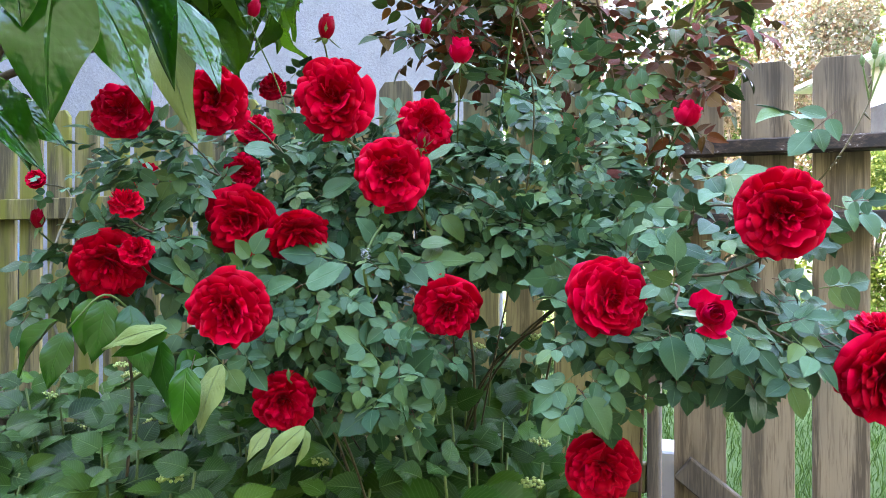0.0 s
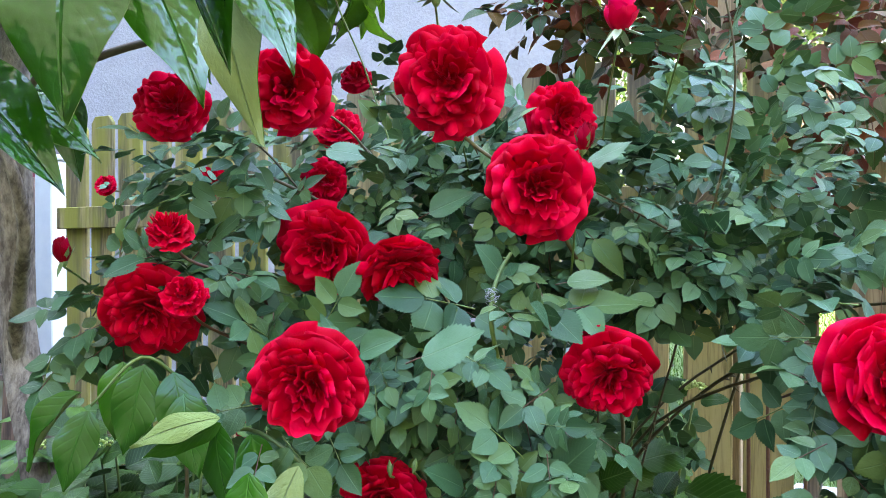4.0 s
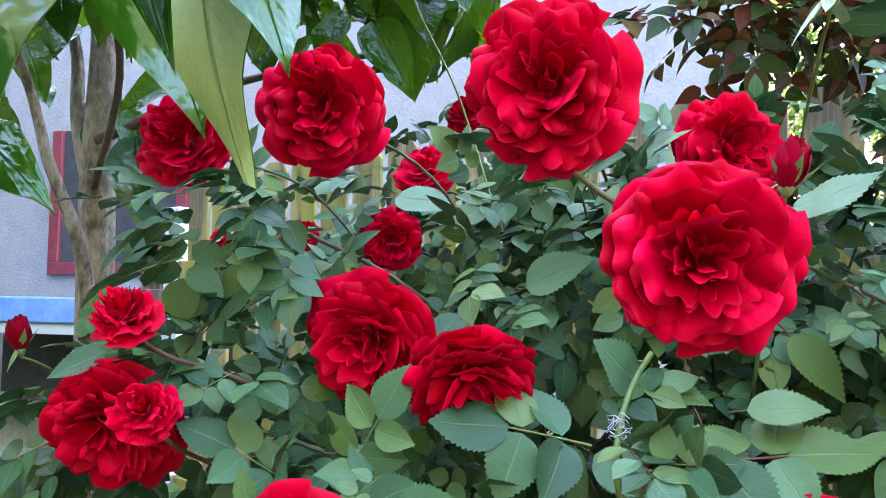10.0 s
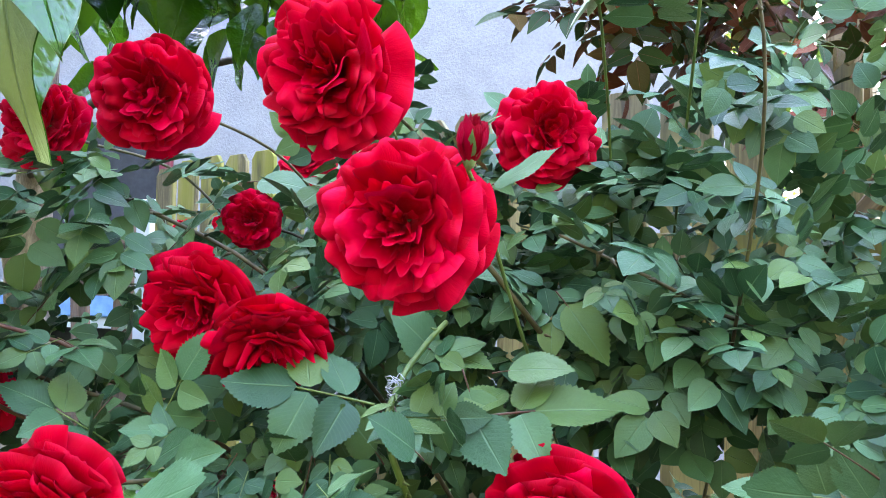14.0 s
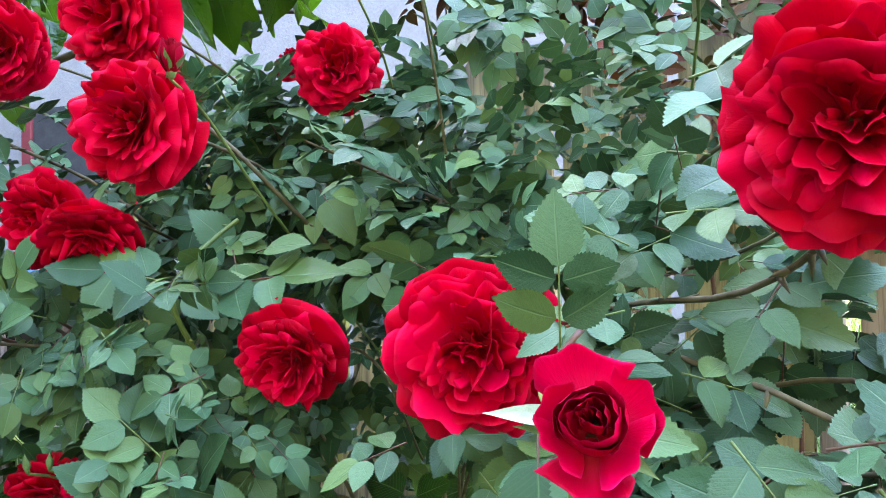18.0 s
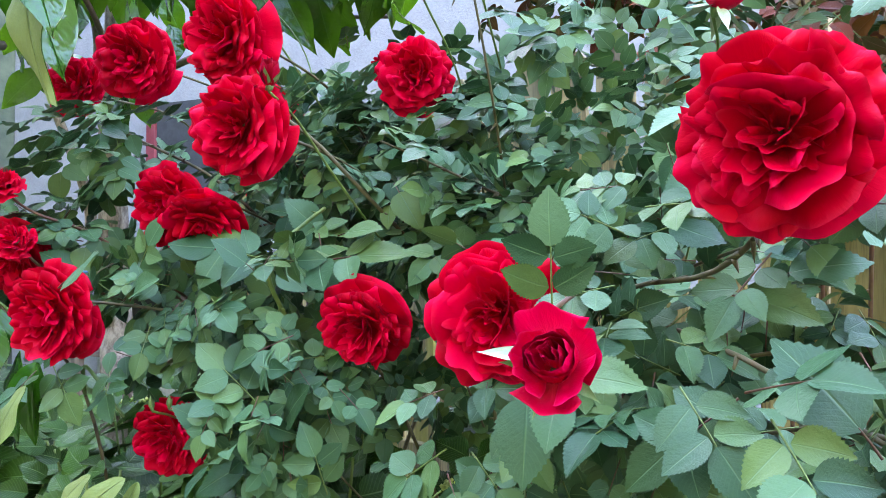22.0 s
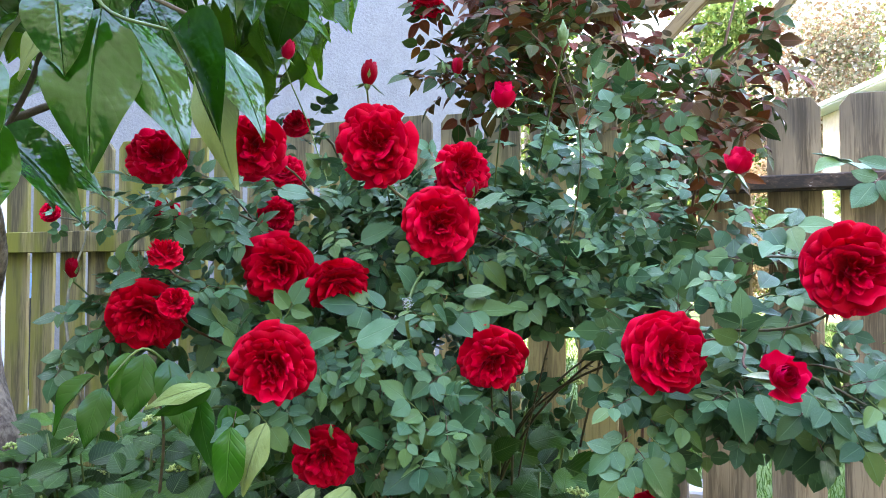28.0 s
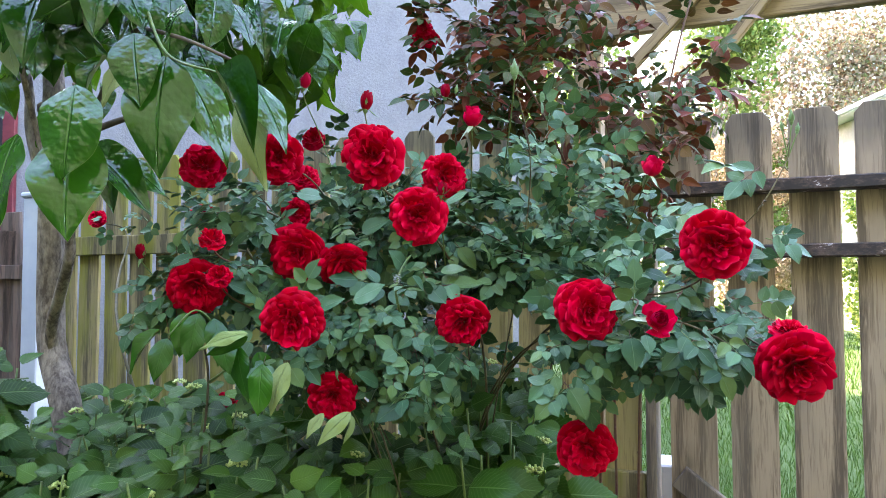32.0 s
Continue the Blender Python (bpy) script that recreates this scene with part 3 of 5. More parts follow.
# ---- roses ----
def petal_geo(tip_r, tip_z, half_angle, curl, ruffle, phase, base_z=-0.42, bulge=0.75, low=-0.30, rows=12, cols=18):
    """A petal of a bloom of radius 1 that looks along +z: a narrow claw, a broad blade with a nearly straight wavy rim that rolls back."""
    g, rr, uu = Geo(), [], []
    a, b, c = Vector((0.04, base_z)), Vector((tip_r * bulge, low)), Vector((tip_r, tip_z))
    for i in range(rows + 1):
        v = 1 - (1 - i / rows) ** 1.45
        row, ur = [], []
        for j in range(cols + 1):
            u = 2 * j / cols - 1
            edge = abs(u)
            reach = 1 - 0.14 * edge ** 3.6 + 0.03 * math.sin(phase * 3.1 + u * 3.4) - 0.035 * math.exp(-(u - 0.5 * math.sin(phase)) ** 2 * 22)
            q = min(1.08, v * reach)
            p = a * (1 - q) ** 2 + b * 2 * q * (1 - q) + c * q * q
            prof = 0.30 + 0.70 * math.sin(min(1.0, v / 0.62) * math.pi / 2)
            ang = half_angle * u * prof
            rim = max(v ** 5, v ** 1.5 * edge ** 5)
            wave = math.sin(phase + u * 3.6) * 0.65 + math.sin(phase * 1.7 + u * 7.5 + 2 * v) * 0.35
            ruf = ruffle * v ** 2.2 * wave + ruffle * 0.26 * v ** 4 * math.sin(phase * 2.3 + u * 10.0)
            r = p.x + ruf * 0.5 + curl * rim * 0.42
            z = p.y + ruf * 0.8 - curl * rim * 0.85
            row.append((r * math.cos(ang), r * math.sin(ang), z))
            ur.append((0.5 + 0.5 * u, v))
        rr.append(row)
        uu.append(ur)
    return g.grid(rr, uu)


LAYERS = []  # count and meshes, from the guard petals inwards
_r2 = random.Random(9)
for cnt, tr, tz, ha, curl, ruf, bul, low in (
        (6, 1.00, -0.46, 0.66, 0.20, 0.11, 0.80, -0.60),
        (6, 1.00, -0.24, 0.64, 0.26, 0.13, 0.90, -0.54),
        (7, 0.94, -0.04, 0.58, 0.30, 0.14, 0.95, -0.46),
        (7, 0.84, 0.12, 0.58, 0.30, 0.16, 0.98, -0.36),
        (7, 0.72, 0.22, 0.60, 0.28, 0.17, 1.00, -0.26),
        (6, 0.58, 0.27, 0.64, 0.24, 0.19, 1.04, -0.18),
        (6, 0.44, 0.27, 0.70, 0.19, 0.20, 1.08, -0.12),
        (5, 0.30, 0.24, 0.82, 0.13, 0.17, 1.12, -0.06),
        (4, 0.17, 0.20, 1.05, 0.05, 0.12, 1.2, -0.02),
        (4, 0.08, 0.15, 1.40, 0.02, 0.06, 1.3, 0.0)):
    LAYERS.append((cnt, [petal_geo(tr, tz, ha * 1.2 * _r2.uniform(0.85, 1.15), curl * _r2.uniform(0.6, 1.5), ruf * _r2.uniform(0.8, 1.6), _r2.uniform(0, 6.28), bulge=bul, low=low).mesh("petal", mat_petal) for _ in range(6)]))


def sepal_geo(spread=1.0):
    return leaflet_geo(0.34, 8, 2, 0.3, -0.2 * spread, 0.0, 0.3, sharp=1.4)


CALYX = Geo().tube([(0, 0, -0.66), (0, 0, -0.58), (0, 0, -0.46), (0, 0, -0.38)], [0.06, 0.14, 0.17, 0.10], 8).mesh("calyx", mat_sepal)
SEPAL = sepal_geo().mesh("sepal", mat_sepal)
SEPAL_PALE = sepal_geo().mesh("sepal", mat_pale_sepal)


def bloom(parent, p, face, radius, seed, label="", flat=1.0, full=1.0, skip=0, name="bloom"):
    """A full garden rose: a calyx that carries its petals, layer by layer."""
    r = random.Random(seed)
    z = Vector(face).normalized()
    q = z.to_track_quat("Z", "Y").to_matrix().to_4x4()
    core = put(name, CALYX, parent, Matrix.Translation(Vector(p)) @ q @ pose(0, 0, 0, 0, 0, r.uniform(0, 360)) @ Matrix.Diagonal((radius, radius, radius * flat, 1)), label)
    for li, (cnt, meshes) in enumerate(LAYERS):
        if li < skip:
            continue
        n = max(4, round(cnt * full * 1.1))
        off = r.uniform(0, 360)
        for k in range(n):
            s = r.uniform(0.80, 1.12) if li < 2 else r.uniform(0.86, 1.10)
            tilt = r.gauss(0, 4 + 1.5 * li) if r.random() < 0.85 else r.gauss(0, 14)
            if li < 2:
                tilt = r.gauss(0, 3)
            m = pose(0, 0, r.gauss(0, 0.02), 0, 0, off + 360 * k / n + r.gauss(0, 7)) @ pose(0, 0, -0.4, r.gauss(0, 3 + 1.6 * li), tilt, r.gauss(0, 3.0 * li)) @ pose(0, 0, 0.4) @ Matrix.Diagonal((s, s * r.uniform(0.9, 1.15), r.uniform(0.9, 1.1), 1))
            put("petal", r.choice(meshes), core, m)
    for k in range(5):
        put("sepal", SEPAL, core, pose(0, 0, -0.45, 0, 0, 72 * k + r.gauss(0, 8)) @ frame_of((0.1, 0, 0), (1, 0, r.uniform(-0.9, -0.2)), (0, 0, 1), r.uniform(0.45, 0.6)))
    return core


def bud_petal(turn, open_, k_, tall=1.0, mat=None, torn=1.0):
    """One furled petal of a bud 1 tall, along +z: an egg-shaped shell whose wavy free rim turns a little outwards."""
    g, rr = Geo(), []
    for i in range(11):
        v = i / 10
        rad = (0.37 - 0.055 * k_) * math.sin(math.pi * (0.10 + (0.74 - 0.10 * open_) * v)) ** 0.75 + open_ * 0.16 * v ** 4 + 0.03 * v ** 8
        row = []
        for j in range(13):
            u = j / 12
            a = turn + (u - 0.5) * 2.7
            w = math.sin(turn * 3 + u * 9.0)
            w2 = math.sin(turn * 5 + u * 21.0)
            k = rad * (0.90 + 0.10 * u) + 0.06 * v ** 3 * abs(2 * u - 1) ** 3 + 0.018 * torn * (w * v ** 3 + 0.6 * w2 * v ** 5) + 0.012 * torn * math.sin(u * 11.0 + 4 * v + turn) * math.sin(math.pi * v)
            h = v * (tall - 0.20 * abs(2 * u - 1) ** 2.2 * v) + 0.03 * torn * (w * v ** 4 + 0.55 * w2 * v ** 7) - 0.06 * open_ * v ** 6
            row.append((k * math.cos(a), k * math.sin(a), h))
        rr.append(row)
    return g.grid(rr, [[(j / 12, 0.3 + 0.07 * i) for j in range(13)] for i in range(11)]).mesh("petal", mat or mat_bud)


BUD_TIGHT = [bud_petal(t, o, k, h) for t, o, k, h in ((0, 0.22, 0, 0.90), (2.1, 0.10, 0, 0.96), (4.2, 0.16, 0, 0.93), (1.0, 0.10, 1, 1.02), (3.1, 0.06, 1, 1.05), (5.2, 0.08, 1, 1.0), (0.4, 0.0, 3, 1.06), (2.6, 0.0, 3, 1.04), (4.6, 0.0, 4, 1.08))]
BUD_OPEN = [bud_petal(t, o, k, h, mat_half, 1.9) for t, o, k, h in ((0, 0.75, 0, 0.80), (2.1, 0.25, 0, 0.84), (4.2, 0.45, 0, 0.80), (1.0, 0.34, 1, 0.98), (3.1, 0.60, 1, 1.08), (5.2, 0.36, 1, 0.97), (0.3, 0.55, 2, 1.12), (2.2, 0.32, 2, 1.16), (4.4, 0.4, 3, 1.12), (1.4, 0.25, 4, 1.15))]
HIP = Geo().tube([(0, 0, -0.22), (0, 0, -0.12), (0, 0, 0.02), (0, 0, 0.1)], [0.05, 0.13, 0.17, 0.14], 8).mesh("hip", mat_sepal)
GREEN_BUD = Geo().tube([(0, 0, 0), (0, 0, 0.25), (0, 0, 0.55), (0, 0, 0.85), (0, 0, 1.05)], [0.14, 0.24, 0.2, 0.08, 0.01], 8).mesh("green_case", mat_sepal)


def bud(parent, p, up, height, seed, opened=0, label="", green=False):
    """A rose bud: hip, furled petals and sepals. opened 0 to 1; green: still shut in its sepals."""
    r = random.Random(seed)
    q = Vector(up).normalized().to_track_quat("Z", "Y").to_matrix().to_4x4()
    core = put("bud", HIP, parent, Matrix.Translation(Vector(p)) @ q @ Matrix.Diagonal((height, height, height, 1)), label)
    if green:
        put("green_case", GREEN_BUD, core)
    else:
        for k, me in enumerate(BUD_OPEN if opened else BUD_TIGHT):
            s = r.uniform(0.92, 1.04)
            put("petal", me, core, pose(0, 0, 0, r.gauss(0, 3), r.gauss(0, 3), r.gauss(0, 14)) @ Matrix.Diagonal((1 + 0.35 * opened, 1 + 0.35 * opened, s, 1)))
    for k in range(5):
        rise = -r.uniform(0.4, 1.2) if (opened or r.random() < 0.5) else r.uniform(0.9, 1.3)
        long = r.uniform(0.8, 1.1) if opened else r.uniform(0.5, 0.8)
        put("sepal", SEPAL_PALE if opened else SEPAL, core, pose(0, 0, 0.04, 0, 0, 72 * k + 20) @ frame_of((0.15, 0, 0), (1, 0, rise if not green else 2.5), (-1, 0, 1), long))
    return core


def cane(parent, pts, r0, r1, mat=None, name="cane", label="", thorns=0):
    n = len(pts)
    g = Geo()
    if thorns:
        for _ in range(thorns):
            i = random.randrange(1, n - 1)
            d = rv().normalized()
            p = Vector(pts[i]).lerp(Vector(pts[i + 1]), random.random())
            g.tube([p, p + d * (r0 * 0.9 + 0.003) - Vector((0, 0, 0.002)), p + d * (r0 * 0.9 + 0.008) - Vector((0, 0, 0.004))], [0.0022, 0.0013, 0.0002], 5)
    return put(name, g.tube(pts, [r0 + (r1 - r0) * i / (n - 1) for i in range(n)], 7).mesh(name, mat or mat_cane), parent, label=label)


def bend(*knots, n=6):
    """A smooth line through the knots."""
    k = [Vector(a) for a in knots]
    k = [k[0] * 2 - k[1]] + k + [k[-1] * 2 - k[-2]]
    out = []
    for i in range(1, len(k) - 2):
        a, b, c, d = k[i - 1:i + 3]
        for j in range(n):
            t = j / n
            out.append(0.5 * ((2 * b) + (c - a) * t + (2 * a - 5 * b + 4 * c - d) * t * t + (3 * b - a - 3 * c + d) * t ** 3))
    return out + [k[-2]]

# ---- ground, house, fence ----
g = Geo().grid([[(x, y, 0.0) for x in (-300, -40, -8, -2, 0, 2, 8, 40, 300)] for y in (-300, -40, -8, 0, 2.6, 4, 8, 40, 300)])
tagged(put("ground", g.mesh("ground", mat_lawn)), "green lawn that runs out to the trees", "lawn", kind="structure")
rows = []
for j in range(25):
    y = -2.0 + 5.0 * j / 24
    rows.append([(x, y - 0.36 * x * (y + 2) / 5.0, 0.012 + 0.03 * noise.noise((x * 2.1, y * 2.1, 0)) + 0.02 * noise.noise((x * 7, y * 7, 3)) + 0.02) for x in [-3.4 + 6.2 * i / 30 for i in range(31)]])
tagged(put("flower_bed", Geo().grid(rows).mesh("flower_bed", mat_soil)), "bare brown soil with mulch beneath the shrubs", "soil", kind="structure")

house = thing("house", "house with rough white stucco wall behind the fence", "house")
HX0, HX1, HY = -9.0, 0.45, 5.6
# upper walls and roof are unseen, raised to keep sun off the garden
put("wall", Geo().box((HX0, HY, 0), (HX1, HY + 0.25, 7.6), 0.01).mesh("wall", mat_stucco, False), house, label="rough pale stucco wall")
put("wall", Geo().box((HX1 - 0.25, HY + 0.252, 0), (HX1, HY + 7, 7.6), 0.01).mesh("side_wall", mat_stucco, False), house)
put("wall", Geo().box((HX0, HY + 0.252, 0), (HX0 + 0.25, HY + 7, 7.6), 0.01).mesh("side_wall", mat_stucco, False), house)
put("roof", Geo().box((HX0 - 0.4, HY - 0.5, 7.602), (HX1 + 0.4, HY + 7.4, 7.8), 0.02).mesh("roof", mat_roof, False), house)
win = put("window", Geo().box((-4.9, HY - 0.05, 1.42), (-3.6, HY - 0.003, 1.52), 0.004).mesh("frame", mat_red_paint, False), house, label="dark red painted window frame")
put("frame", Geo().box((-4.9, HY - 0.05, 1.522), (-4.8, HY - 0.003, 2.6), 0.004).mesh("frame", mat_red_paint, False), win)
put("frame", Geo().box((-3.7, HY - 0.05, 1.522), (-3.6, HY - 0.003, 2.6), 0.004).mesh("frame", mat_red_paint, False), win)
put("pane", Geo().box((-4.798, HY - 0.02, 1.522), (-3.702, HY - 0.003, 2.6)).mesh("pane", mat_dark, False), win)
bench = thing("workbench", "blue-painted bench with a dark open space beneath", "bench")
put("top", Geo().box((-5.2, 4.9, 1.06), (-3.05, 5.5, 1.24), 0.01).mesh("top", mat_blue, False), bench)
put("apron", Geo().box((-5.2, 4.93, 0.98), (-3.05, 4.97, 1.058), 0.004).mesh("apron", mat_white, False), bench)
# sheet added to paint in the deep shade under the bench top
put("panel", Geo().box((-5.2, 5.45, 0.4), (-3.05, 5.5, 1.058)).mesh("panel", mat_dark, False), bench, label="near-black panel that stands in for the shade beneath the bench")
for x in (-5.15, -3.15):
    put("leg", Geo().box((x, 4.95, 0), (x + 0.09, 5.05, 0.978), 0.005).mesh("leg", mat_brown_wood, False), bench)
put("shelf", Geo().box((-5.2, 4.98, 0.36), (-3.05, 5.44, 0.40), 0.003).mesh("shelf", mat_brown_wood, False), bench)
put("plinth", Geo().box((-5.2, 5.3, 0.0), (-3.05, 5.44, 0.358), 0.003).mesh("plinth", mat_stone, False), bench)


# plain unseen walls, added behind and beside the camera to cut low skylight
tagged(put("wall_south", Geo().box((-12, -7.25, 0), (14, -7.0, 10.0), 0.01).mesh("wall_south", mat_sky_block, False)), "plain unseen wall added to cut low skylight from behind the camera", "wall", kind="structure")
tagged(put("wall_west", Geo().box((-7.0, -6.998, 0), (-6.75, 5.598, 6.5), 0.01).mesh("wall_west", mat_sky_block, False)), "plain unseen wall added at the side to cut low skylight", "wall", kind="structure")


tagged(put("wall_east", Geo().box((7.0, -6.998, 0), (7.25, 1.0, 6.5), 0.01).mesh("wall_east", mat_sky_block, False)), "plain unseen wall added at the side to cut low skylight", "wall", kind="structure")


def picket_geo(w, h, t=0.018, ear=0.025, z0=0.05):
    """A dog-eared picket; its origin lies 0.12 below its top, at the middle of its foot line."""
    bm = bmesh.new()
    o = -(h - 0.12)
    prof = [(-w / 2, z0 + o), (w / 2, z0 + o), (w / 2, h - ear * 1.3 + o), (w / 2 - ear, h + o), (-w / 2 + ear, h + o), (-w / 2, h - ear * 1.3 + o)]
    a = [bm.verts.new((x, -t / 2, z)) for x, z in prof]
    b = [bm.verts.new((x, t / 2, z)) for x, z in prof]
    bm.faces.new(a)
    bm.faces.new(b[::-1])
    for i in range(6):
        j = (i + 1) % 6
        bm.faces.new((a[j], a[i], b[i], b[j]))
    bmesh.ops.bevel(bm, geom=bm.edges[:], offset=0.0018, segments=1, affect="EDGES")
    g = Geo()
    g.take(bm)
    return g


FENCE = pose(1.0, 2.18, 0, 0, 0, -20.8)
_fr = random.Random(3)
gate = thing("garden_gate", "weathered dog-eared picket gate with two rails of peeling dark paint", "gate", FENCE)
GH = 1.745
pk = [picket_geo(0.143 + 0.003 * i, GH).mesh("picket", mat_gate_wood, False) for i in range(3)]
for k in range(-1, 9):
    s = -0.05 + 0.193 * k
    put("picket", pk[k % 3], gate, pose(s, 0, GH - 0.12 + _fr.uniform(-0.012, 0.012), 0, _fr.gauss(0, 0.35), 0))
for z in (1.285, 1.495):
    put("rail", Geo().box((-0.345, -0.082, z - 0.021), (1.75, -0.0102, z + 0.021), 0.004).mesh("rail", mat_rail, False), gate, label="horizontal rail with flaking black and white paint")
put("rail", Geo().box((-0.345, -0.05, 0.28), (1.75, -0.0102, 0.37), 0.004).mesh("rail", mat_gate_wood, False), gate)
br = Geo().add(Geo().box((-0.42, -0.045, -0.04), (0.42, -0.0102, 0.04), 0.004), pose(0.05, 0, 0.29, 0, 37, 0))
put("brace", br.mesh("brace", mat_gate_wood, False), gate, label="diagonal wooden brace")
hinge = put("hinge", Geo().box((-0.40, -0.098, 1.33), (-0.30, -0.0835, 1.37), 0.002).mesh("hinge", mat_metal, False), gate, label="galvanised strap hinge")
put("knuckle", Geo().tube([(-0.36, -0.098, 1.30), (-0.36, -0.098, 1.42)], 0.011, 8).mesh("knuckle", mat_metal), hinge)
put("bolt", Geo().tube([(-0.325, -0.11, 1.35), (-0.325, -0.08, 1.35)], 0.008, 6).mesh("bolt", mat_metal), hinge)

fence = thing("picket_fence", "weathered wooden picket fence, yellowed and mossy", "fence", FENCE)
FH = 1.775
pm = [picket_geo(0.122 + 0.003 * i, FH, ear=0.022).mesh("picket", mat_mid_wood, False) for i in range(2)]
pl = [picket_geo(0.122 + 0.003 * i, FH, ear=0.022).mesh("picket", mat_left_wood, False) for i in range(2)]
for k in range(18):
    s = -0.46 - 0.157 * k
    put("picket", (pm if k < 9 else pl)[k % 2], fence, pose(s, 0, FH - 0.12 + _fr.uniform(-0.014, 0.014), 0, _fr.gauss(0, 0.4), 0))
for z in (1.37, 0.50):
    for a, b in ((-3.2, -2.0), (-1.995, -0.39)):
        put("rail", Geo().box((a, -0.048, z - 0.044), (b, -0.0102, z + 0.044), 0.003).mesh("rail", mat_left_wood, False), fence)
put("post", Geo().box((-0.385, -0.08, 0), (-0.352, 0.06, 1.62), 0.004).mesh("post", mat_gate_wood, False), fence, label="grey gate post")

wp = thing("vinyl_post", "white vinyl fence post with a flat cap", "post", pose(-2.31, 3.72, 0, 0, 0, -20))
put("shaft", Geo().box((-0.06, -0.06, 0), (0.06, 0.06, 1.66), 0.006).mesh("shaft", mat_white, False), wp)
put("cap", Geo().box((-0.072, -0.072, 1.662), (0.072, 0.072, 1.69), 0.008).mesh("cap", mat_white, False), wp)
boards = thing("brown_board_fence", "old reddish-brown boards beside the white post", "fence", pose(-2.52, 3.86, 0, 0, 0, -8))
for k in range(-1, 3):
    put("board", Geo().box((-0.05, -0.012, 0.02), (0.075, 0.012, 1.60 - 0.10 * abs(k)), 0.003).mesh("board", mat_brown_wood, False), boards, pose(-0.15 * k, 0, 0, 0, (-2, 3, -5, 1)[k], 0))
put("cross_board", Geo().box((-0.42, -0.04, 1.22), (0.1, -0.014, 1.30), 0.003).mesh("cross_board", mat_brown_wood, False), boards)

arbor = thing("garden_arbor", "wooden arbor of squared posts and knee braces over the gate", "arbor", FENCE)
put("post", Geo().box((-0.63, 0.02, 0), (-0.54, 0.11, 2.30), 0.004).mesh("post", mat_new_wood, False), arbor)
put("post", Geo().box((2.55, 0.02, 0), (2.64, 0.11, 2.30), 0.004).mesh("post", mat_new_wood, False), arbor)
def lying(x0, x1, y0, y1, z0, z1):
    """A board along x whose grain runs along it."""
    return Geo().box((y0, -z1, x0), (y1, -z0, x1), 0.004), Matrix(((0, 0, 1, 0), (1, 0, 0, 0), (0, -1, 0, 0), (0, 0, 0, 1)))
for name, a in (("beam", (-0.75, 2.75, -0.02, 0.018, 2.06, 2.2)), ("beam", (-0.95, -0.2, 0.112, 0.15, 2.20, 2.34))):
    gg, mm = lying(*a)
    put(name, gg.mesh("beam", mat_new_wood, False), arbor, mm)
for x, z, l, a in ((-0.335, 2.02, 0.36, 45), (-0.30, 1.74, 0.56, 40)):
    bb = Geo().box((-0.019, -0.019, -l), (0.019, 0.019, l), 0.003)
    put("knee_brace", bb.mesh("knee_brace", mat_new_wood, False), arbor, pose(x, -0.045, z, 0, a, 0))

pot = thing("white_planter", "white plastic planter on the ground by the fence", "planter", pose(0.83, 2.66, 0, 0, 0, -20))
put("tub", Geo().box((-0.09, -0.09, 0.0), (0.09, 0.09, 0.50), 0.008).mesh("tub", mat_white, False), pot)
for k, (x, y, s) in enumerate(((0.62, 2.75, 0.3), (0.85, 3.1, 0.32), (0.7, 3.5, 0.28))):
    tagged(put("paving_stone", Geo().box((-s / 2, -s / 2, 0.0), (s / 2, s / 2, 0.05), 0.012).mesh("paving_stone", mat_stone, False), m=pose(x, y, 0, 0, 0, 15 * k)), "grey paving stone in the grass behind the fence", "stone", "paving stones")

# ---- the rose bush ----
bush = thing("rose_bush", "large red garden rose bush in full bloom against the fence", "rose bush", pose(0, 0, 0))
BL = []  # place, facing, radius, squash


def rose(place, facing, radius, flat):
    BL.append((place, facing, radius, flat))


rose((-0.528, 1.227, 1.433), (0.15, -1, 0.15), 0.046, 0.9)
rose((-0.358, 1.178, 1.437), (0.35, -1, -0.1), 0.053, 0.9)
rose((-0.168, 1.123, 1.428), (-0.05, -1, -0.12), 0.058, 0.95)
rose((-0.028, 1.335, 1.420), (0.35, -1, -0.05), 0.049, 0.9)
rose((-0.072, 1.036, 1.306), (0.05, -1, -0.05), 0.052, 0.95)
rose((-0.329, 1.203, 1.243), (0.0, -1, -0.3), 0.056, 0.9)
rose((-0.225, 1.165, 1.212), (0.35, -0.7, -0.75), 0.050, 0.9)
rose((-0.288, 1.000, 1.115), (0.05, -1, -0.2), 0.052, 1.0)
rose((-0.500, 1.109, 1.173), (0.25, -1, -0.45), 0.052, 0.85)
rose((-0.240, 1.118, 0.970), (0.1, -1, -0.15), 0.045, 0.95)
rose((0.009, 1.136, 1.104), (0.02, -1, -0.25), 0.049, 1.0)
rose((0.221, 0.97, 1.137), (0.1, -1, 0.0), 0.052, 0.95)
rose((0.404, 0.886, 1.243), (-0.25, -1, -0.1), 0.0535, 0.9)
rose((0.230, 1.065, 0.885), (0.0, -1, -0.15), 0.050, 0.8)
rose((0.503, 0.830, 1.052), (-0.1, -1, -0.3), 0.0555, 0.95)
rose((0.518, 0.872, 1.112), (0.3, -0.3, 0.9), 0.034, 0.8)
rose((-0.363, 1.36, 1.342), (0.4, -1, 0.0), 0.032, 1.0)
rose((-0.389, 1.54, 1.450), (0.0, -0.8, 0.5), 0.038, 0.8)
